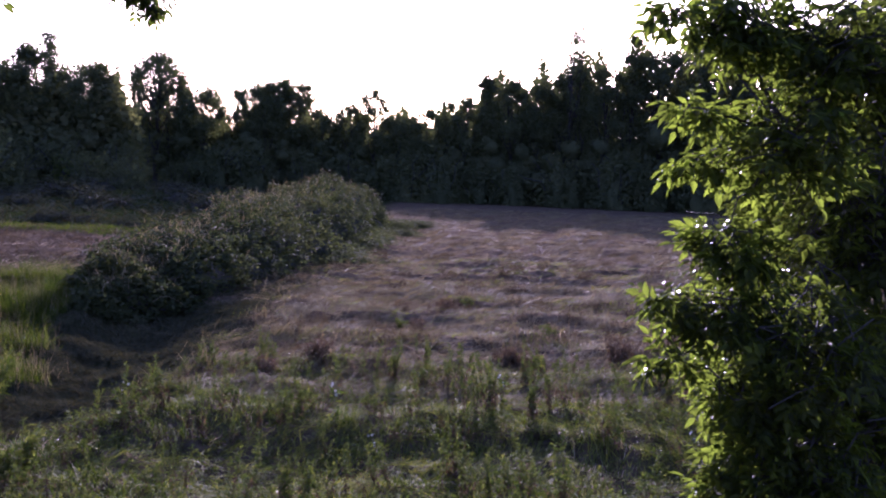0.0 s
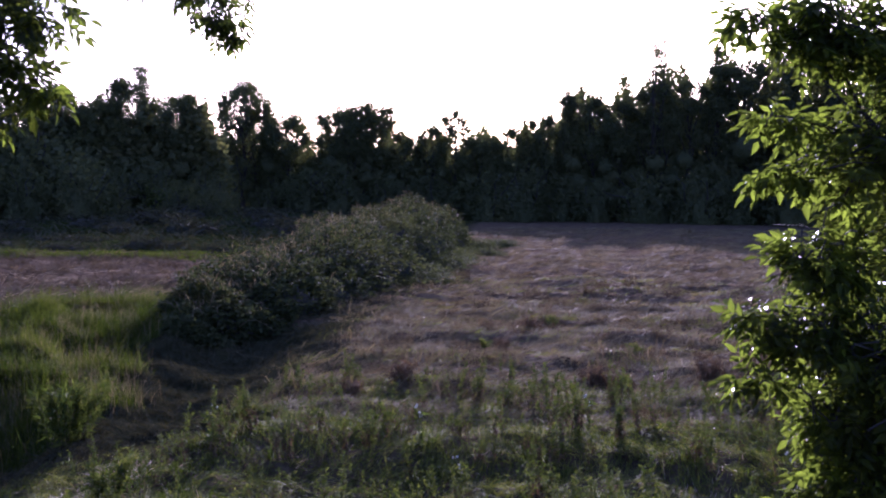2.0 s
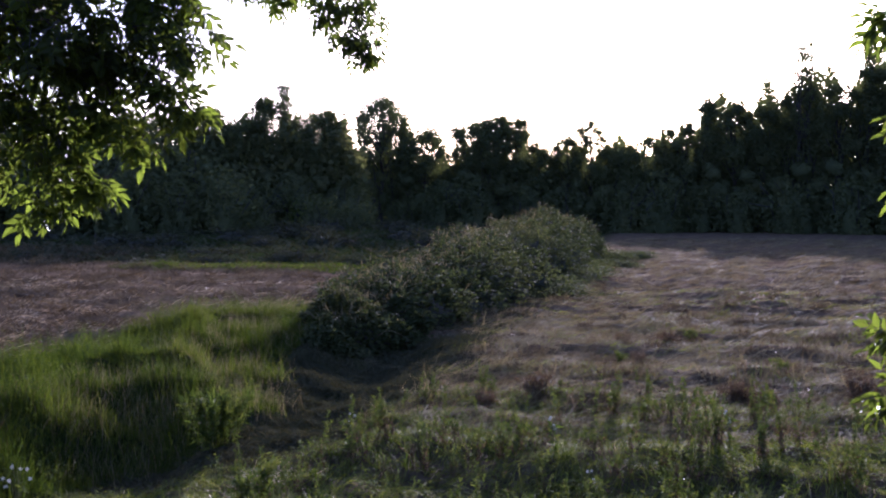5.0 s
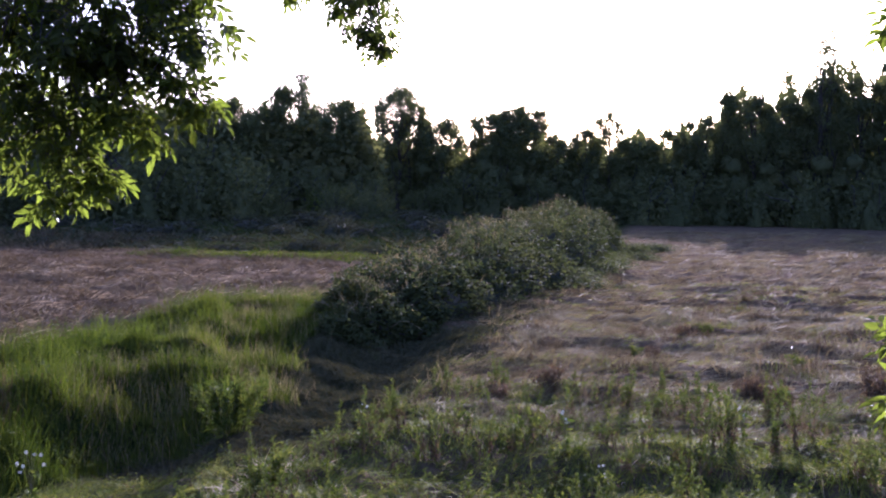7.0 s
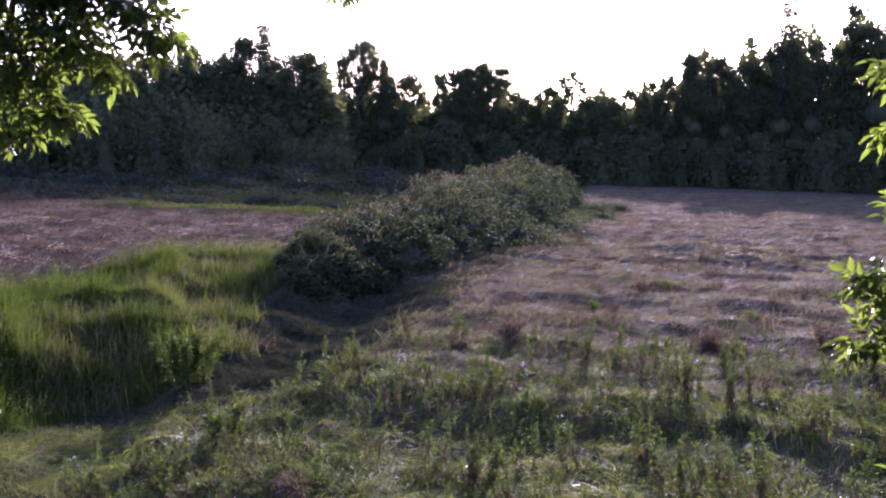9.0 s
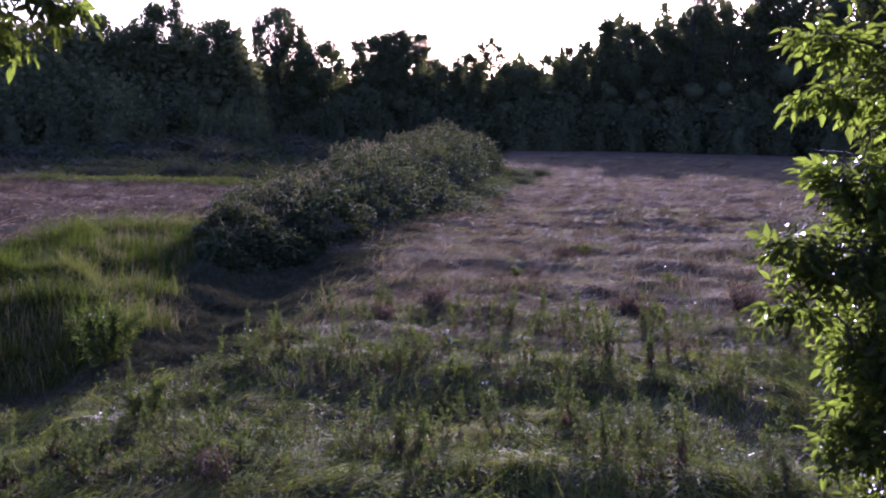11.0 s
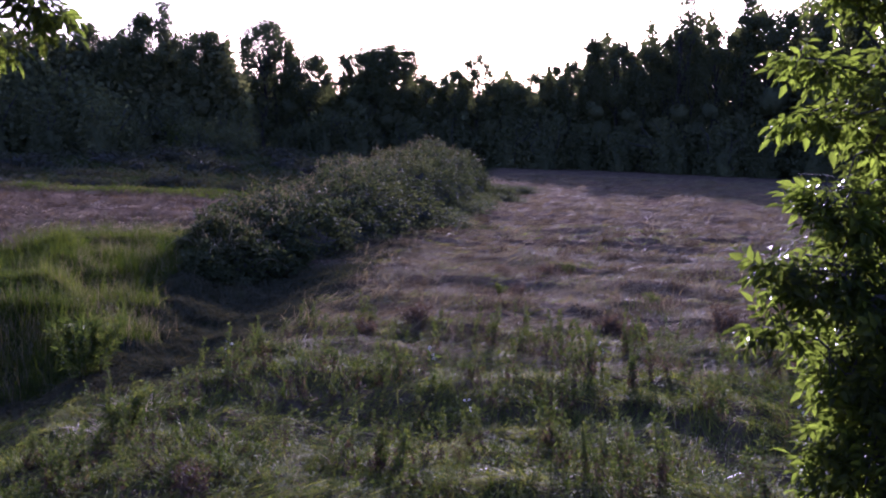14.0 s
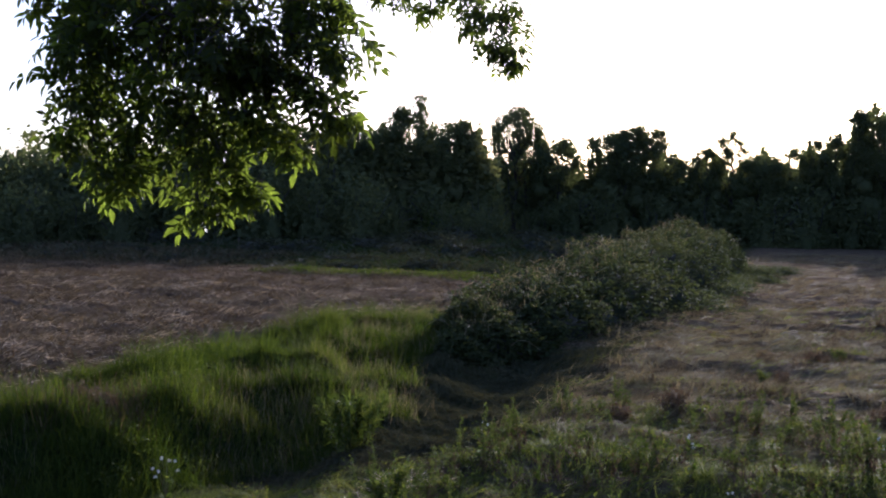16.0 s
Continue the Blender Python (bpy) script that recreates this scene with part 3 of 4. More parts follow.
# ---- woods ----
def lobed_crown(ob, stock, trunk, lean, x, h, r, shape):
    """A broadleaved crown of overlapping billows; each billow is leaves and sprays round a leafy heart."""
    count = 20
    hearts, leaves, places = [], [], []
    u, w = np.meshgrid(np.arange(9) / 9 * 2 * np.pi, np.linspace(-1.5, 1.5, 6))
    i = (np.arange(5)[:, None] * 9 + np.arange(9)).ravel()
    j = (np.arange(5)[:, None] * 9 + (np.arange(9) + 1) % 9).ravel()
    ring = np.stack([i, j, j + 9, i + 9], -1)
    for q in range(count):
        k = (q + rng.random()) / count if q < count - 1 else 1.0
        ang = 2.4 * q + rng.uniform(-0.5, 0.5)
        if shape == "r":
            size = r * (0.5 - 0.22 * k) * rng.uniform(0.75, 1.15)
            rr = (r - 0.7 * size) * math.sqrt(max(0.0, 1 - max(0.0, (k - 0.4) / 0.66) ** 2))
        else:
            size = r * (0.46 - 0.28 * k) * rng.uniform(0.75, 1.15)
            rr = (r - 0.7 * size) * (1 - 0.8 * k)
        zz = min(h * (0.1 + 0.9 * k), h - 0.95 * size) * rng.uniform(0.94, 1.0)
        rr *= rng.uniform(0.65, 1.0)
        mid = np.array([lean[0] * zz / h + math.cos(ang) * rr, lean[1] * zz / h + math.sin(ang) * rr, zz])
        turn = rng.uniform(0, 6.28)
        bulge = size * (0.64 if k < 0.45 else 0.46 if x > 0 else 0.36) * (1 + 0.2 * np.sin(3 * u + turn + 2 * w) + 0.16 * np.sin(5 * u - 4 * w + 2 * turn))
        v = mid + np.stack([bulge * np.cos(u) * np.cos(w), bulge * np.sin(u) * np.cos(w), 0.9 * bulge * np.sin(w)], -1).reshape(-1, 3)
        v[:, 2] = np.maximum(v[:, 2], 0.1)
        hearts.append((v, ring))
        n = int((420 if k < 0.45 else 1350) * (size / 1.5) ** 2 * (0.4 if x > 22 or x < -40 else 1.0))
        way = rng.normal(0, 1, (n, 3)) + np.array([0, -0.2, 0.3])
        way /= np.linalg.norm(way, axis=1)[:, None]
        far = size * (0.25 + 0.75 * rng.random(n) ** 0.8)
        tufts = rng.normal(0, 1, (11, 3)) + np.array([0, 0, 0.5])
        tufts /= np.linalg.norm(tufts, axis=1)[:, None]
        spray = rng.random(n) < 0.45
        way[spray] = tufts[rng.integers(0, 11, spray.sum())] + rng.normal(0, 0.17, (spray.sum(), 3))
        far[spray] = 0.3 * size + (0.75 * size + 0.3) * rng.random(spray.sum())
        p = mid + way * far[:, None] * np.array([1, 1, 0.95])
        p[:, 2] = np.clip(p[:, 2], 0.2, None)
        leaves.append(p)
        places.append(mid)
        root = trunk[min(7, int(7 * max(0.1, zz / h - 0.18)))]
        part("limb", mesh_of("limb", *tube(bend(root, mid, 5, 0.08, 0.05), np.linspace(0.006 * h, 0.0015 * h, 5), 4)), BARK, stock)
    part("inner_crown", mesh_of("inner_crown", *joined(hearts)), LEAF_FAR, ob, "close leaves inside the crown")
    # leaves between the billows fill the crown out to an uneven edge
    n = int(300 * r * h / 3.4 * (0.4 if x > 22 or x < -40 else 1.3 if x > 0 else 1.0))
    k, ang = rng.random(n) ** 0.75, rng.uniform(0, 6.28, n)
    wide = np.sqrt(np.clip(1 - (np.maximum(0, k - 0.35) / 0.67) ** 2.2, 0, 1)) if shape == "r" else 1 - 0.85 * k ** 1.3
    edge = 0.84 + 0.1 * np.sin(3 * ang + 9 * k + x) + 0.09 * np.sin(5 * ang - 17 * k + h) + 0.06 * np.sin(31 * k + 2 * ang)
    out = r * wide * edge * np.sqrt(rng.random(n))
    zz = h * (0.04 + 0.93 * k * (0.97 + 0.05 * np.sin(4 * ang + x)))
    leaves.append(np.column_stack([lean[0] * zz / h + out * np.cos(ang), lean[1] * zz / h + out * np.sin(ang), zz]))
    # thin leafy shoots that stand out of the top
    for q in range(24):
        k, ang = rng.uniform(0.6, 0.97), rng.uniform(0, 6.28)
        out = r * 0.85 * ((1 - (max(0, k - 0.35) / 0.67) ** 2.2) ** 0.5 if shape == "r" else 1 - 0.85 * k ** 1.3)
        foot = np.array([lean[0] * k + math.cos(ang) * out, lean[1] * k + math.sin(ang) * out, h * 0.95 * k])
        way = np.array([math.cos(ang) * 0.45, math.sin(ang) * 0.45, 1.0]) * rng.uniform(0.5, 1.3)
        t = rng.random((22, 1))
        leaves.append(foot + way * t + rng.normal(0, 0.1, (22, 3)) * (1.1 - t))
    p = np.concatenate(leaves)
    n = len(p)
    v, f = strew(CHIP_V, CHIP_F, p, turns(rng.uniform(0, 6.28, n), rng.normal(-0.2, 0.6, n), rng.uniform(0, 6.28, n)), rng.uniform(0.12, 0.28, n) * (1.5 if x > 22 or x < -40 else 1.0))
    part("crown", mesh_of("crown", v, f), LEAF_FAR, ob)
    return ob


def far_tree(x, y, h, r, shape, label, name="tree"):
    """A tree of the wood's edge: tapered trunk, limbs and a crown of many leaf clumps. shape: r full, s ragged top, p spire, t thin and twiggy, o open with gaps."""
    z0 = float(height(x, y)) - 0.1
    ob = thing(name, (x, y, z0), label, "tree", "trees of the wood's edge")
    lean = rng.normal(0, 0.03 * h, 2)
    trunk = bend((0, 0, 0), (lean[0], lean[1], h * 0.86), 8, 0, 0.015)
    stock = part("trunk", mesh_of("trunk", *tube(trunk, np.linspace(0.022 * h, 0.004 * h, 8) * (0.35 if shape in "tp" else 1.0), 7)), BARK, ob)
    if shape in "rs":
        return lobed_crown(ob, stock, trunk, lean, x, h, r, shape)
    heads, sizes = [], []
    count = {"p": 24, "t": 24, "o": 84}[shape]
    for i in range(count):
        k = ((i + rng.random()) / count) ** 0.7
        ang = rng.uniform(0, 6.28)
        if shape == "p":
            zz, rr = h * (0.2 + 0.78 * k), r * (1.02 - k) * 0.75
            size = r * 0.36 * (1.2 - k)
        elif shape == "t":
            zz, rr = h * (0.45 + 0.54 * k), r * (1.1 - 0.8 * k) * rng.uniform(0.3, 1)
            size = 0.75 * (1.15 - 0.5 * k)
        else:
            ang, up = 2.4 * i, min(0.985, -0.55 + 1.58 * k)
            zz, rr = h + r * (1.02 * up - 1.32), 1.1 * r * math.sqrt(1 - up * up) * (1.0 if i % 3 else 0.5)
            size = r * 0.24
            if i % 5 == 0:
                zz, rr, size = h * rng.uniform(0.2, 0.62), r * 0.7, r * 0.34
        rr *= rng.uniform(0.65, 1.0)
        head = np.array([lean[0] * zz / h + math.cos(ang) * rr, lean[1] * zz / h + math.sin(ang) * rr, zz])
        heads.append(head)
        sizes.append(size)
        if i % 2 == 0:
            root = trunk[min(7, int(7 * max(0.1, zz / h - 0.18)))]
            part("limb", mesh_of("limb", *tube(bend(root, head, 5, 0.08, 0.05), np.linspace(0.006 * h, 0.0015 * h, 5), 4)), BARK, stock)
    heads, sizes = np.array(heads), np.array(sizes)
    # every head is a bunch of leafy sprays that point up and outwards
    per = np.maximum(60, 235 * (sizes / 0.9) ** 1.5 * np.interp(heads[:, 2] / h, [0.3, 0.4, 0.6, 0.7], [0.3, 0.8, 1.1, 1.6]) * (0.75 if shape == "o" else 0.95)).astype(int)
    own = np.repeat(np.arange(count), per)
    n = len(own)
    out = heads - np.array([lean[0] * 0.6, lean[1] * 0.6, 0])
    out[:, 2] = 0
    out = out / (np.linalg.norm(out, axis=1)[:, None] + 0.3)
    ways = rng.normal(0, 0.75, (count, 9, 3)) + out[:, None] * 0.6 + np.array([0, 0, 0.35])
    way = ways[own, rng.integers(0, 9, n)]
    t = rng.random((n, 1)) ** 0.75
    p = heads[own] + (way * t * 1.3 + rng.normal(0, 1, (n, 3)) * (0.42 - 0.24 * t)) * sizes[own][:, None]
    p[:, 2] = np.clip(p[:, 2], 0.2, None)
    over = np.maximum(0, p[:, 2] - h * 0.98)
    p[:, 2] -= over * 0.5
    v, f = strew(CHIP_V, CHIP_F, p, turns(rng.uniform(0, 6.28, n), rng.normal(-0.2, 0.6, n), rng.uniform(0, 6.28, n)), rng.uniform(0.11, 0.25, n))
    part("crown", mesh_of("crown", v, f), LEAF_FAR, ob)
    return ob


FULL, RAGGED, SPIRE = "dark broadleaved tree in full summer leaf at the wood's edge", "dark tree with a ragged top at the wood's edge", "narrow pointed dark tree at the wood's edge"
THIN, OPEN = "thin twiggy tree rising above the dark wood", "round-topped tree whose open crown lets the sky through"
SAY = {"r": FULL, "s": RAGGED, "p": SPIRE, "t": THIN, "o": OPEN}
for x, y, h, r, s in (
        (-58.9, 63.3, 6.2, 4.2, "r"), (-55.9, 65.9, 7.2, 4.2, "r"), (-52.7, 68.5, 7.2, 4.2, "r"), (-49.6, 70.8, 8.1, 3.4, "r"), (-46.6, 72.8, 9.7, 3.4, "r"),
        (-43.8, 74.5, 9.7, 3.4, "s"), (-41.0, 76.1, 9.8, 3.4, "r"), (-37.8, 77.8, 10.4, 3.4, "s"), (-35.7, 78.7, 9.8, 2.9, "r"), (-33.8, 79.5, 11.7, 3.4, "s"),
        (-32.2, 80.2, 12.4, 1.4, "t"), (-30.3, 80.9, 10.2, 3.4, "r"), (-28.2, 81.7, 10.5, 2.9, "s"), (-27.4, 81.9, 10.2, 1.4, "p")):
    far_tree(x, y, h, r, s, SAY[s])
for x, y, h, r, s in (
        (-28.0, 96.1, 13.1, 2.6, "o"), (-24.8, 96.6, 11.2, 2.0, "s"), (-29.6, 97.0, 11.6, 2.0, "s"), (-27.0, 97.4, 10.6, 2.6, "r"), (-23.2, 97.3, 9.9, 3.5, "r"), (-19.0, 98.2, 11.3, 3.2, "r"), (-16.6, 98.6, 11.8, 3.0, "r"), (-14.2, 99.0, 11.7, 3.1, "r"), (-17.6, 97.6, 11.2, 2.8, "r"),
        (-11.9, 99.2, 8.8, 2.5, "r"), (-9.0, 99.6, 10.2, 2.4, "r"), (-6.3, 99.8, 11.6, 2.5, "r"), (-3.7, 99.9, 9.2, 3.4, "r"), (-1.1, 100, 10.0, 3.2, "r"),
        (1.2, 100, 10.8, 1.2, "p"), (2.9, 100, 11.3, 3, "r"), (5.2, 99.9, 14.0, 2.6, "s"), (7.8, 99.7, 13.2, 3.5, "r"), (10.3, 99.5, 13.0, 3.5, "r")):
    far_tree(x, y, h, r, s, SAY[s])
for x, y, h, r, s in (
        (12.2, 99.2, 15.2, 1.8, "p"), (14.6, 98.9, 19.4, 2.4, "p"), (12.9, 98.4, 18.0, 1.3, "t"), (13.4, 99.6, 14.8, 3.4, "r"), (16.9, 98.6, 15.2, 3, "r"), (19.7, 98, 18.3, 3, "s"),
        (23, 97.3, 17, 5, "r"), (27.1, 96.2, 17.5, 5, "r"), (31.8, 94.8, 18, 5, "r"), (37, 93, 18.7, 6, "r"), (44, 90, 18, 6, "r"), (51, 86, 18, 6, "r"), (58, 80, 17, 6, "r")):
    far_tree(x, y, h, r, s, SAY[s])

# shrubs under the trees
kinds = [bush("shrub", 2.6, 4.4, 1500, LEAF_FAR, 0.28, "dense dark shrub in the shade under the trees", "shrub", "shrubs under the wood") for _ in range(4)]
spot = 0
for ring, low_size, high_size in ((96.0, 0.85, 1.3), (101.5, 1.4, 1.9)):
    for k in np.arange(-44, 38, 2.6):
        a = radians(k + rng.normal(0, 0.4))
        far = ring - (19 if k < -17 else 0) - 0.35 * max(0, k - 8) + rng.normal(0, 0.8)
        x, y = far * math.sin(a), far * math.cos(a)
        m = pose(x, y, float(height(x, y)) - 0.1, 0, 0, rng.uniform(0, 360)) @ Matrix.Scale(rng.uniform(low_size, high_size) * (0.6 if -24 < k < -14 else 1.0), 4)
        ob = kinds[spot] if spot < 4 else copy_thing(kinds[spot % 4], m)
        ob.matrix_world = m
        spot += 1

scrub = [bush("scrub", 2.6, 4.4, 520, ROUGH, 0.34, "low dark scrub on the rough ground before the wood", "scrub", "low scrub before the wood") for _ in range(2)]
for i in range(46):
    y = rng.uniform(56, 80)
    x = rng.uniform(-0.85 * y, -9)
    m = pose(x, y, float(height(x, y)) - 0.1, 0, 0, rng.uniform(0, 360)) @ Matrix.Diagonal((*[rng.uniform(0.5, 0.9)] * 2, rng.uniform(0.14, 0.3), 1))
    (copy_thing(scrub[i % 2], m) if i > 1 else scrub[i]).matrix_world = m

for i in range(34):
    x, y = rng.uniform(-46, -10), rng.uniform(43.5, 56)
    m = pose(x, y, float(height(x, y)) - 0.05, 0, 0, rng.uniform(0, 360)) @ Matrix.Diagonal((rng.uniform(0.35, 0.8), rng.uniform(0.25, 0.4), rng.uniform(0.05, 0.13), 1))
    copy_thing(scrub[i % 2], m).matrix_world = m

for x, y, wide, tall in ((-19.0, 49.0, 0.5, 0.17), (-17.6, 48.2, 0.35, 0.13), (-30.5, 50.0, 0.5, 0.12)):
    m = pose(x, y, float(height(x, y)) - 0.05, 0, 0, 40 * x) @ Matrix.Diagonal((wide, 0.3, tall, 1))
    copy_thing(scrub[1], m).matrix_world = m

# lighter weed leaves stand in for a sunlit patch under the trees
lit = bush("yellow_shrub", 1.5, 2.4, 1500, LEAF_WEED, 0.16, "shrub under the trees, light leaf colour standing in for sunlight", "shrub", "")
lit.matrix_world = pose(-28.6, 75.0, float(height(-28.6, 75.0)) - 0.1)

# the rest of the wood behind
n = 100000
a = np.radians(np.where(np.arange(n) < 50000, rng.uniform(-46, 40, n), rng.uniform(-30, 22, n)))
far = np.where(a < -0.3, rng.uniform(84, 92, n), rng.uniform(104, 112, n))
top = np.interp(np.degrees(a), [-46, -25, -16.5, -14, -10, -4, 1, 3, 7, 9, 40], [8, 9.2, 8.7, 7.2, 8.6, 8, 9.2, 12.3, 13.8, 15.2, 16.2])
high = np.where(np.arange(n) < 14000, 0.25, 1.0) * np.where(np.arange(n) < 50000, rng.random(n) ** 0.9, 0.4 + 0.6 * rng.random(n))
p = np.column_stack([far * np.sin(a), far * np.cos(a), top * high * (1 + 0.12 * np.sin(a * 130) + 0.08 * np.sin(a * 310))])
p[:6000, 2] *= 2.8 * rng.random(6000)
v, f = strew(CHIP_V, CHIP_F, p, turns(rng.uniform(0, 6.28, n), rng.normal(0, 0.6, n), rng.uniform(0, 6.28, n)), rng.uniform(0.8, 1.5, n) * np.where(np.arange(n) < 6000, 1.2, np.where(np.arange(n) < 50000, 1.0 - 0.5 * high, 0.75 - 0.35 * high)))
woods = new("woods", mesh_of("woods", v, f))
woods.data.materials.append(LEAF_FAR)
tagged(woods, "dark mass of woodland behind the first trees", "woods", kind="stuff")


# ---- trees close by ----
LEAFLET_V = [(0, 0, 0), (0.34, 0.21, 0.06), (0.64, 0.15, 0.01), (1, 0, -0.16), (0.64, -0.15, 0.01), (0.34, -0.21, 0.06)]
LEAFLET_F = [(0, 2, 1), (0, 3, 2), (0, 4, 3), (0, 5, 4)]


def compound_leaf(droop):
    """Points and faces of one ash-like leaf of seven leaflets on a stalk, 1 long."""
    sets = []
    for k, side in ((0.38, 1), (0.38, -1), (0.66, 1), (0.66, -1), (0.92, 0)):
        r = turns(np.array([side * rng.uniform(0.75, 1.0)]), np.array([-droop * rng.uniform(0.4, 1.3)]), np.array([side * rng.uniform(0.0, 0.5)]))
        sets.append(strew(LEAFLET_V, LEAFLET_F, np.array([[k, 0, -0.12 * k * k]]), r, np.array([rng.uniform(0.44, 0.6)])))
    stalk = [(0, -0.008, 0), (0, 0.008, 0), (0.95, 0, -0.11)]
    sets.append((np.array(stalk), np.array([(0, 1, 2)])))
    return joined(sets)


LEAVES = [compound_leaf(d) for d in (0.1, 0.25, 0.4, 0.55)]


def near_tree(at, label, top, hubs, blobs, single, leaf=0.12, dense=0.7, inner=1.0, droop=0.6):
    """A tree close to the path. blobs: bough ends (x, y, z, radius); the leaves of the first ones are single parts."""
    z0 = float(height(at[0], at[1])) - 0.1
    ob = thing("ash_tree", (*at, z0), label, "tree")
    base = np.array([*at, z0])
    trunk = bend((0, 0, 0), (rng.normal(0, 0.2), rng.normal(0, 0.2), top), 9, 0, 0.02)
    part("trunk", mesh_of("trunk", *tube(trunk, np.linspace(0.17, 0.05, 9), 12)), BARK, ob, "grey-brown furrowed trunk")
    boughs = []
    for i, q in enumerate(hubs):
        q = np.array(q) - base
        root = trunk[min(8, max(2, int(8 * (q[2] - 0.9) / top)))]
        if i == 1 and at[0] < 0:
            root = np.array(hubs[0]) - base
        boughs.append(part("bough", mesh_of("bough", *tube(bend(root, q, 8, 0.05, 0.02), np.linspace(0.06, 0.016, 8), 8)), BARK, ob))
    flat = lambda r, z: np.array([1.0, 0.5 if r < 0.4 and z < (3.55 if at[0] < 0 else 2.4) else 0.75 if r < 0.2 else 1.0, 1.0])
    places, yaws, pitches, rods, reach, scales = [], [], [], [], [], []
    for i, (x, y, z, r) in enumerate(blobs):
        c = np.array([x, y, z]) - base
        root = min(hubs, key=lambda q: np.linalg.norm(np.array(q) - base - c))
        holder = boughs[hubs.index(root)]
        if i < single:
            root = min(blobs[single:], key=lambda q: np.linalg.norm(np.array(q[:3]) - base - c))[:3]
        limb = bend(np.array(root) - base, c, 8, 0.06, 0.035)
        part("limb", mesh_of("limb", *tube(limb, np.linspace(0.007, 0.003, 8), 5)), BARK, holder)
        thick = dense * (0.62 if i < single else 1.0)
        twigs = max(6, int(62 * thick * (r / 0.2) ** 2)) if r < 0.4 else int(62 * dense * (4.6 if r < 0.7 else 2.2) * (r / 0.36))
        small = 1.0 if i < single else 1.7 if r > 0.7 else inner
        for _ in range(int(twigs / small ** 1.5)):
            way = rng.normal(0, 1, 3)
            way /= np.linalg.norm(way)
            tip = c + way * max(0.02, r - (0.75 if i < single else 0.4) * leaf) * rng.random() ** 0.36 * flat(r, z) - np.array([0, 0, 0.1 * r])
            start = c + (tip - c) * 0.3 + rng.normal(0, 0.3 * r, 3) * flat(r, z)
            line = bend(start, tip, 3, 0.1, 0.04)
            rods.append(tube(line, (0.004, 0.003, 0.001), 3))
            for k in (0.4, 0.75, 1.0):
                q = start + (tip - start) * k
                places.append(q)
                yaws.append(math.atan2(way[1], way[0]) + rng.normal(0, 0.8))
                pitches.append(rng.normal(-droop, 0.5))
                reach.append(i)
                scales.append(small)
    v, f = joined(rods)
    part("twig_work", mesh_of("twig_work", v, f), BARK, ob, "thin brown twigs", "stuff")
    places, yaws, pitches = np.array(places), np.array(yaws), np.array(pitches)
    n = len(places)
    rot = turns(yaws, pitches, rng.normal(0, 0.7, n))
    size = leaf * rng.uniform(0.7, 1.25, n) * np.array(scales)
    kind = rng.integers(0, 4, n)
    alone = np.zeros(n, bool)
    alone[rng.permutation(np.flatnonzero(np.array(reach) < single))[:290]] = True
    datas = [mesh_of("leaf", v, f) for v, f in LEAVES]
    for d in datas:
        d.materials.append(LEAF_NEAR)
    for i in np.flatnonzero(alone):
        o = new("leaf", datas[kind[i]])
        o.parent = ob
        o.matrix_basis = Matrix.Translation(places[i]) @ Matrix(rot[i].tolist()).to_4x4() @ Matrix.Scale(float(size[i]), 4)
    sets = [strew(*LEAVES[k], places[w], rot[w], size[w]) for k in range(4) for w in [~alone & (kind == k)]]
    v, f = joined(sets)
    part("foliage", mesh_of("foliage", v, f), LEAF_NEAR, ob, "dense pinnate green leaves", "stuff")
    return ob


near_tree((3.0, 4.3), "leafy ash tree with low dense boughs beside the viewpoint", 6.8, ((2.35, 4.1, 2.1), (2.4, 4.1, 3.2), (2.35, 4.2, 4.4), (3.0, 4.3, 5.6)), (
    (0.96, 3.45, 3.33, 0.10), (0.87, 3.45, 3.36, 0.06), (0.99, 3.44, 3.16, 0.10), (0.90, 3.44, 3.17, 0.05), (0.84, 3.40, 2.66, 0.12), (0.85, 3.38, 2.45, 0.11), (1.00, 3.41, 2.89, 0.16), (1.03, 3.34, 2.00, 0.11),
    (0.82, 3.48, 3.70, 0.13), (0.98, 3.48, 3.62, 0.17), (1.02, 3.39, 2.62, 0.22), (1.10, 3.41, 2.85, 0.19), (1.12, 3.47, 3.70, 0.25),
    (1.45, 3.47, 3.59, 0.29), (1.25, 3.44, 3.27, 0.27), (1.28, 3.38, 2.53, 0.34), (1.16, 3.36, 2.28, 0.20), (1.31, 3.34, 2.06, 0.36), (1.83, 3.91, 2.93, 0.48), (1.85, 3.85, 2.23, 0.52), (1.99, 4.36, 3.56, 0.52), (1.60, 3.52, 1.74, 0.44),
    # first three boughs stand behind the visible leaves, added to shade them
    (1.85, 5.2, 2.6, 0.42), (1.85, 5.0, 3.2, 0.4), (1.8, 5.1, 2.0, 0.4), (2.3, 4.2, 4.6, 0.9), (3.1, 4.2, 5.6, 1.0), (3.1, 4.4, 6.8, 0.8), (3.6, 4.1, 3.8, 0.9), (3.5, 4.2, 2.5, 0.8), (1.7, 4.0, 4.4, 0.4), (1.4, 3.8, 4.2, 0.35)), 13, 0.1, 0.95, 0.95, 0.15)
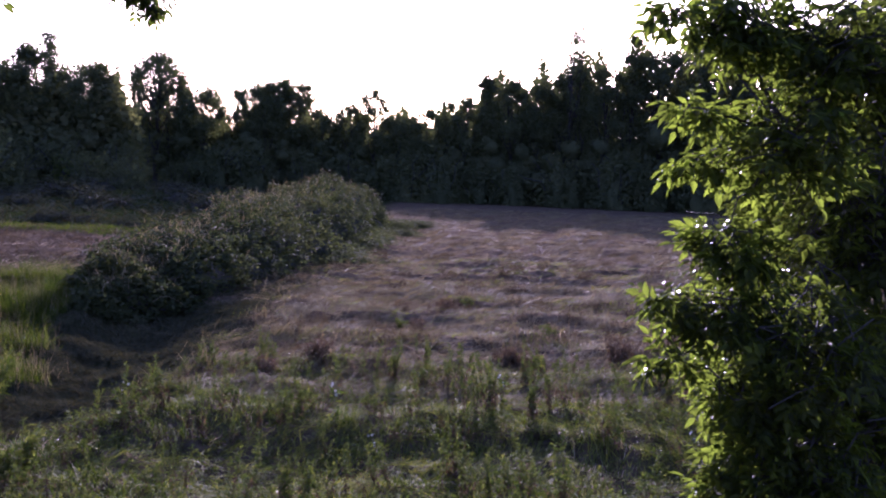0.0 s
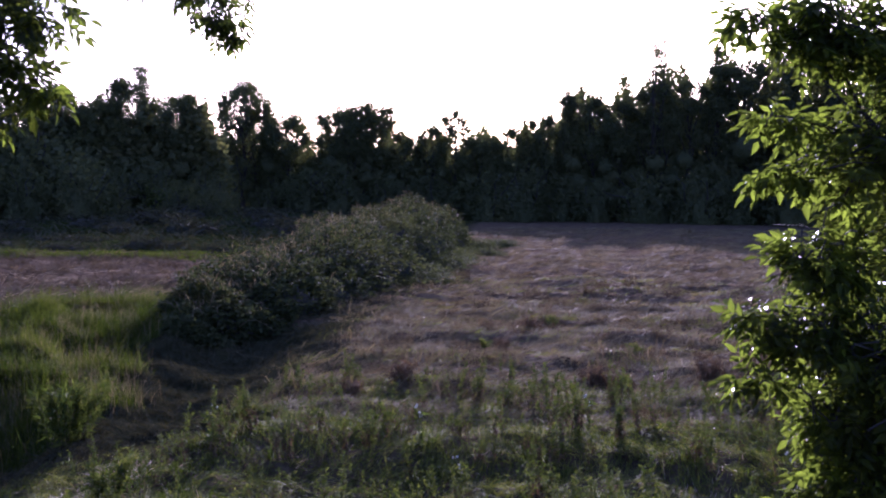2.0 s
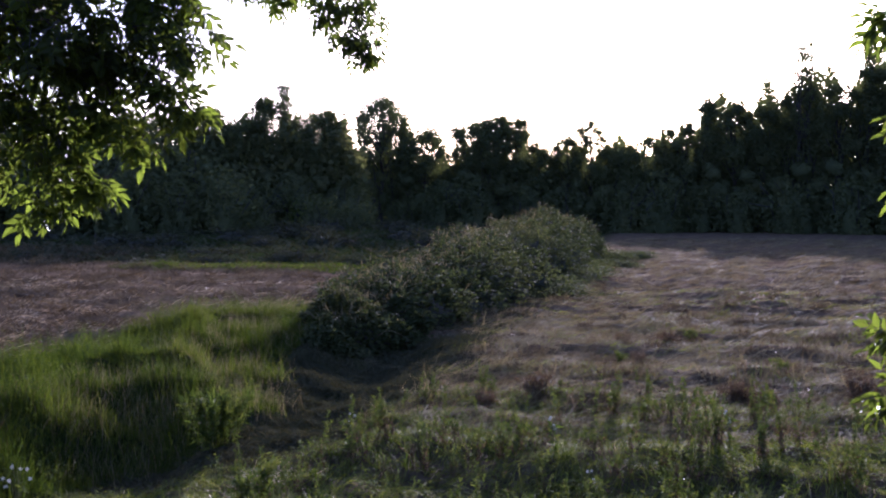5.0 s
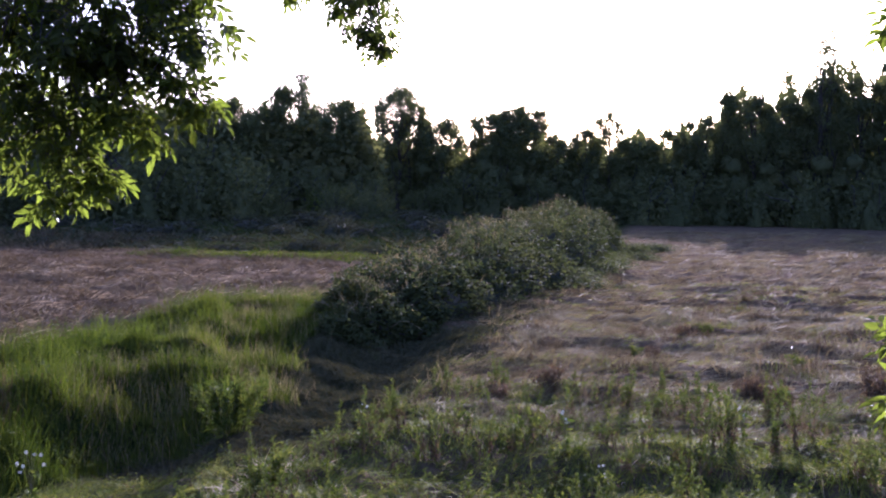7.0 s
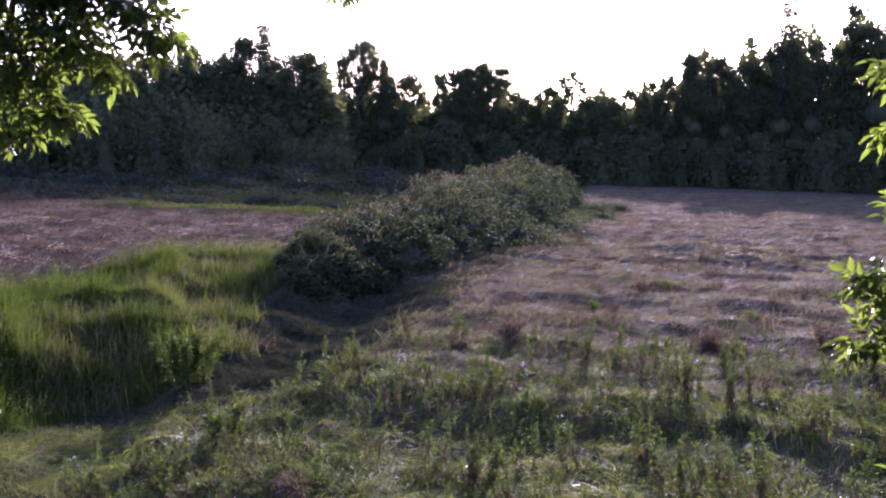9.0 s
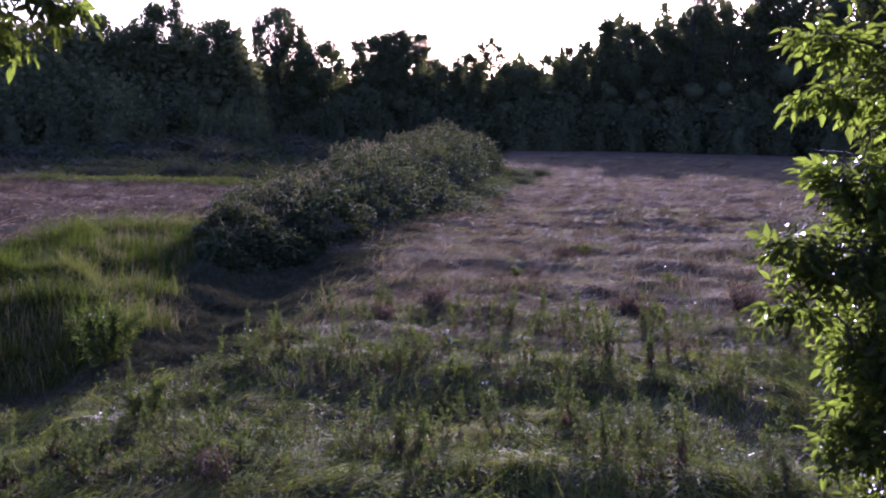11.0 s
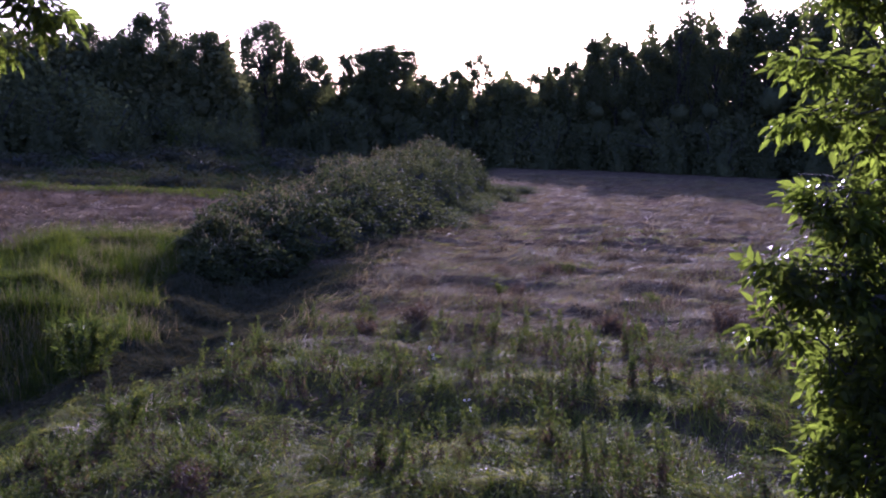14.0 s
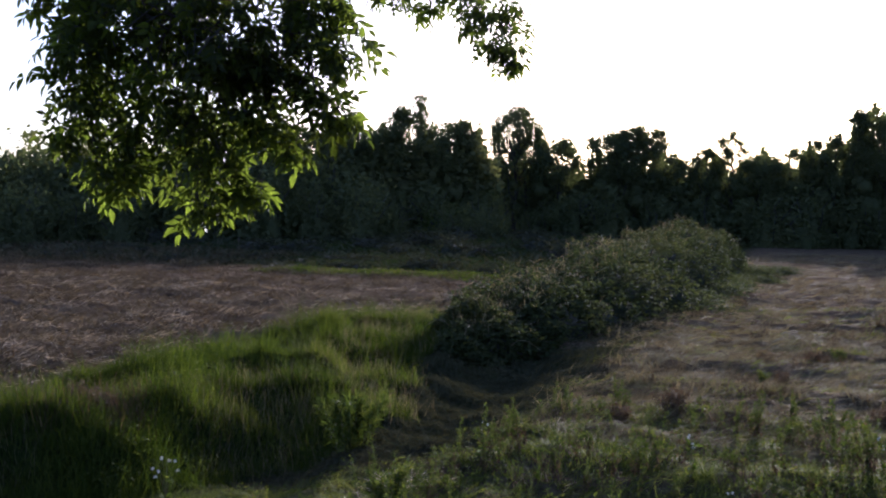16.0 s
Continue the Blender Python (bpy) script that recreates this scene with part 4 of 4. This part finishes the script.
near_tree((-6.0, 1.4), "ash tree whose leafy boughs hang down into the view", 7.2, ((-2.7, 3.9, 5.4), (-2.5, 6.1, 5.7), (-5.0, 2.2, 5.6), (-6.4, 1.2, 6.2), (-2.8, 6.4, 6.6)), (
    (-2.91, 3.40, 3.2, 0.10), (-2.53, 3.54, 3.1, 0.10), (-2.30, 3.63, 3.17, 0.10), (-2.14, 3.70, 3.38, 0.10), (-1.95, 3.77, 3.5, 0.11), (-2.47, 3.56, 3.26, 0.23), (-2.28, 3.66, 3.48, 0.22), (-2.88, 3.41, 3.34, 0.24),
    (-2.60, 3.55, 3.85, 0.42), (-2.99, 3.40, 3.74, 0.25), (-2.98, 3.38, 3.5, 0.24), (-2.20, 3.70, 3.88, 0.25), (-2.06, 3.74, 3.63, 0.19), (-2.59, 3.54, 3.47, 0.35),
    (-2.73, 3.74, 4.43, 0.55), (-2.12, 3.85, 4.35, 0.38), (-3.29, 3.53, 4.34, 0.39),
    (-2.3, 3.72, 3.68, 0.2), (-2.42, 3.7, 3.78, 0.2), (-2.99, 3.38, 3.9, 0.2), (-2.88, 3.42, 4.02, 0.22), (-1.96, 3.78, 3.8, 0.14), (-2.0, 3.8, 4.0, 0.16), (-3.00, 6.00, 4.71, 0.18), (-2.71, 6.10, 4.63, 0.18), (-2.47, 6.19, 4.52, 0.15), (-2.20, 6.30, 4.70, 0.24), (-2.12, 6.31, 4.40, 0.24), (-1.98, 6.35, 4.24, 0.18), (-1.93, 6.36, 4.12, 0.09), (-1.9, 6.42, 4.46, 0.15),
    # last six boughs are unseen, added to shade the hanging leaves
    (-3.4, 4.4, 4.5, 0.5), (-2.3, 4.6, 4.7, 0.45), (-5.0, 2.4, 5.8, 0.9), (-6.2, 1.4, 6.8, 1.0), (-7.0, 1.0, 5.4, 0.9), (-3.0, 4.4, 5.4, 0.6), (-2.4, 6.7, 5.65, 0.85), (-3.4, 6.3, 5.6, 0.85), (-1.7, 7.0, 5.8, 0.8), (-2.9, 7.5, 5.9, 0.85), (-3.9, 6.9, 5.8, 0.85), (-2.2, 7.7, 5.9, 0.8)), 8, 0.112, 0.38, 1.0)


# ---- weeds in the hay ----
def weed(h, leafy, label):
    """A tall narrow weed: crooked stem, small green leaves above, withered ones below."""
    ob = thing("weed", (0, 0, 0), label, "weed", "weeds in the hay")
    p = np.empty((0, 3))
    for b in range(rng.integers(2, 5)):
        foot = np.array([rng.normal(0, 0.06), rng.normal(0, 0.06), -0.03])
        tall = h * (1.0 if b == 0 else rng.uniform(0.55, 0.95))
        line = bend(foot, foot + np.array([rng.normal(0, 0.07), rng.normal(0, 0.07), tall]), 7, 0, 0.02)
        stem = part("stem", mesh_of("stem", *tube(line, np.linspace(0.005, 0.002, 7), 4)), STEM, ob)
        n = int(leafy * tall * 0.6)
        k = rng.random(n) ** 0.7
        p = np.concatenate([p, np.stack([np.interp(k, np.linspace(0, 1, 7), line[:, j]) for j in range(3)], -1)])
        for _ in range(rng.integers(2, 5)):
            s = line[int(rng.uniform(0.35, 0.85) * 6)]
            e = s + np.array([rng.normal(0, 0.05), rng.normal(0, 0.05), tall * rng.uniform(0.12, 0.28)])
            part("side_shoot", mesh_of("side_shoot", *tube(np.array([s, (s + e) / 2, e]), (0.003, 0.002, 0.001), 3)), STEM, stem)
            p = np.concatenate([p, s + (e - s) * rng.random((int(n * 0.2), 1))])
    n = len(p)
    high = np.clip(p[:, 2] / h, 0, 1)
    size = rng.uniform(0.034, 0.07, n)[:, None] * (1.2 - 0.5 * high)[:, None] * np.array([[1, 0.42, 1]])
    dead = high < rng.normal(0.36, 0.14, n)
    rot = turns(rng.uniform(0, 6.28, n), np.where(dead, rng.normal(-0.8, 0.4, n), rng.normal(0.55, 0.4, n)), rng.normal(0, 0.5, n))
    part("foliage", mesh_of("foliage", *strew(CHIP_V, CHIP_F, p[~dead], rot[~dead], size[~dead])), LEAF_WEED, ob)
    part("withered_foliage", mesh_of("withered_foliage", *strew(CHIP_V, CHIP_F, p[dead], rot[dead], size[dead] * 0.9)), LEAF_DEAD, ob, "brown shrivelled lower leaves")
    return ob


sorts = [weed(h, n, "upright green weed with withered brown lower leaves in the hay") for h, n in ((0.75, 260), (0.6, 300), (0.5, 280), (0.8, 240), (0.4, 340), (0.65, 220), (0.7, 320))]
put = spots(270, -9, 7.5, 7.2, 14.5, lambda x, y: free(x, y) & (waves(x, y, 1.4, 4.3) > -0.4) & (x > -4.0 - 0.5 * np.maximum(0, 10.5 - y)) & (x < 0.5 * y))
for i, (x, y) in enumerate(put):
    m = pose(x, y, float(height(x, y)), rng.normal(0, 9), rng.normal(0, 9), rng.uniform(0, 360)) @ Matrix.Scale(rng.uniform(0.55, 1.1), 4)
    ob = sorts[i] if i < len(sorts) else copy_thing(sorts[i % len(sorts)], m)
    ob.matrix_world = m


# ---- single plants ----
def clump(name, h, r, n, green, label, category, group=""):
    """A bushy clump of upright stalks with leaves, at the origin."""
    ob = thing(name, (0, 0, 0), label, category, group)
    tips = np.column_stack([rng.normal(0, r * 0.6, 14), rng.normal(0, r * 0.6, 14), h * rng.uniform(0.6, 1.0, 14)])
    for q in tips:
        part("stalk", mesh_of("stalk", *tube(bend((q[0] * 0.3, q[1] * 0.3, -0.03), q, 4, 0, 0.04), (0.007, 0.006, 0.004, 0.002), 4)), STEM, ob)
    own = rng.integers(0, 14, n)
    t = rng.random((n, 1)) ** 0.7
    p = tips[own] * np.concatenate([0.3 + 0.7 * t, 0.3 + 0.7 * t, t], 1) + rng.normal(0, 0.025, (n, 3))
    p[:, 2] = np.abs(p[:, 2])
    yaw = np.arctan2(p[:, 1], p[:, 0]) + rng.normal(0, 0.9, n)
    part("foliage", mesh_of("foliage", *strew(LEAF_V, LEAF_F, p, turns(yaw, rng.normal(0.5 if green else -0.3, 0.5, n), rng.normal(0, 0.5, n)), (rng.uniform(0.06, 0.15, (n, 1)) if green else rng.uniform(0.035, 0.08, (n, 1))) * np.array([[1, 0.45 if green else 0.6, 1]]))), LEAF_WEED if green else LEAF_DEAD, ob)
    return ob


def settle_at(ob, x, y, size=1.0):
    ob.matrix_world = pose(x, y, float(height(x, y)), 0, 0, rng.uniform(0, 360)) @ Matrix.Scale(size, 4)
    return ob


brown = clump("dock_clump", 0.42, 0.2, 1300, False, "bushy clump of withered brown dock in the hay", "weed", "withered clumps")
settle_at(brown, -1.7, 14.3)
for x, y, s in ((-2.45, 13.8, 0.8), (1.6, 15.1, 1.0), (2.98, 15.2, 1.1), (1.25, 15.3, 0.8), (-2.7, 7.4, 0.7), (0.3, 20.5, 0.9), (4.6, 17.5, 1.0), (-0.3, 18.2, 0.7), (3.4, 12.4, 0.7), (6.2, 21.0, 1.2), (-9.7, 11.4, 0.9), (-10.3, 11.6, 0.9)):
    settle_at(copy_thing(brown, Matrix()), x, y, s)
settle_at(clump("yellow_green_bush", 0.75, 0.32, 2000, True, "yellow-green leafy bush at the edge of the ditch", "bush"), -6.05, 12.3, 1.2)
herb = settle_at(clump("yellow_green_bush", 0.5, 0.22, 800, True, "small leafy green plant among the hay", "bush", "green plants in the hay"), -4.2, 9.4)
for x, y, s in ((2.2, 17.5, 0.55), (4.8, 19.5, 0.7), (0.8, 22.0, 0.6), (6.5, 24.0, 0.8), (-0.6, 18.6, 0.5)):
    settle_at(copy_thing(herb, Matrix()), x, y, s)


def thistle(h, heads, label):
    """A tall thistle gone to seed: branching stem, few leaves, white tufts."""
    ob = thing("thistle", (0, 0, 0), label, "thistle", "thistles gone to seed")
    line = bend((0, 0, -0.03), (0.03, 0.02, h), 7, 0, 0.02)
    stem = part("stem", mesh_of("stem", *tube(line, np.linspace(0.007, 0.003, 7), 5)), STEM, ob)
    n = 60
    p = line[rng.integers(1, 6, n)] + rng.normal(0, 0.02, (n, 3))
    part("foliage", mesh_of("foliage", *strew(LEAF_V, LEAF_F, p, turns(rng.uniform(0, 6.28, n), rng.normal(0.3, 0.5, n), rng.normal(0, 0.5, n)), rng.uniform(0.05, 0.12, n))), LEAF_WEED, ob)
    for i in range(heads):
        q = line[6] + np.array([rng.normal(0, 0.07), rng.normal(0, 0.07), rng.uniform(-0.22, 0.03)])
        part("side_shoot", mesh_of("side_shoot", *tube(np.array([line[4], (line[5] + q) / 2, q]), (0.003, 0.002, 0.002), 3)), STEM, stem)
        m = 70
        d = rng.normal(0, 1, (m, 3))
        yaw, pitch = np.arctan2(d[:, 1], d[:, 0]), np.arctan2(d[:, 2] + 0.4, np.hypot(d[:, 0], d[:, 1]))
        part("seed_head", mesh_of("seed_head", *strew(CHIP_V, CHIP_F, np.repeat(q[None], m, 0), turns(yaw, pitch, rng.uniform(0, 6, m)), np.array([[0.02, 0.009, 0.015]]) * rng.uniform(0.6, 1.3, (m, 1)))), FLUFF, ob, "white fluffy seed head")
    return ob


first = thistle(1.12, 7, "tall thistle with white fluffy seed heads by the ditch")
settle_at(first, -5.7, 7.6, 1.0)
small = thistle(0.5, 4, "small thistle with white seed tufts in the hay")
settle_at(small, -1.12, 10.8)
for x, y in ((-0.58, 9.8), (2.8, 9.9), (-5.3, 8.4), (0.9, 12.0), (-3.6, 10.9), (3.3, 11.6)):
    settle_at(copy_thing(small, Matrix()), x, y, rng.uniform(0.7, 1.1))

# bleached straw dragged into heaps
c = spots(1100, -45, -9, 12, 34, field)
blades("straw", c, 10, 0.34, 0.018, 0.12, 0.15, STRAW, across(c), "pale strands of straw strewn over the stubble", "straw")
c = np.array([(-4.75 + 0.25 * math.cos(k) + 0.03 * k, 9.35 + 0.14 * k) for k in range(0, 9)])
blades("straw", c, 46, 0.36, 0.009, 0.16, 0.1, STRAW, 0.9 + 0.2 * np.arange(9), "bleached bent straw lying by the ditch", "straw")
c = spots(90, -3, 8, 8, 24, lambda x, y: free(x, y) & (waves(x, y, 0.9, 3) < -0.25))
blades("straw", c, 9, 0.22, 0.006, 0.3, 0.14, STRAW, comb(c), "paler strands of straw caught in the hay", "straw")
# pale bits strewn in place of the sun's sparkle on the grass
c = spots(900, -5, 9, 6.5, 22, lambda x, y: free(x, y) & (waves(x, y, 0.9, 3) > -0.2))
blades("straw", c, 3, 0.13, 0.006, 0.4, 0.12, STRAW, None, "short pale straw bits standing in for glints in the grass", "straw")
c = spots(2600, -9, 9, 0.5, 12.5, lambda x, y: x == x, 0) - np.array([0, 6])
blades("trodden_grass", c, 12, 0.24, 0.009, 0.2, 0.14, MAT, comb(c), "short trodden green grass round the viewpoint", "grass")
# green regrowth in patches between the mats
c = spots(1300, -5, 18, 13.5, 34, lambda x, y: free(x, y) & (waves(x * 0.6, y, 1.2, 4) + 0.4 * waves(x, y, 0.6, 1.5) > 0.1))
blades("matted_grass", c, 18, 0.24, 0.012, 0.3, 0.17, MAT, across(c), "dull green regrowth in patches between the hay", "grass")
c = spots(90, -3.5, 20, 12.5, 30, lambda x, y: free(x, y) & (x < 0.5 * y))
blades("tussocks", c, 80, 0.26, 0.010, 0.75, 0.15, STUBBLE, None, "dark brown tufts of coarse grass in the hay", "grass")
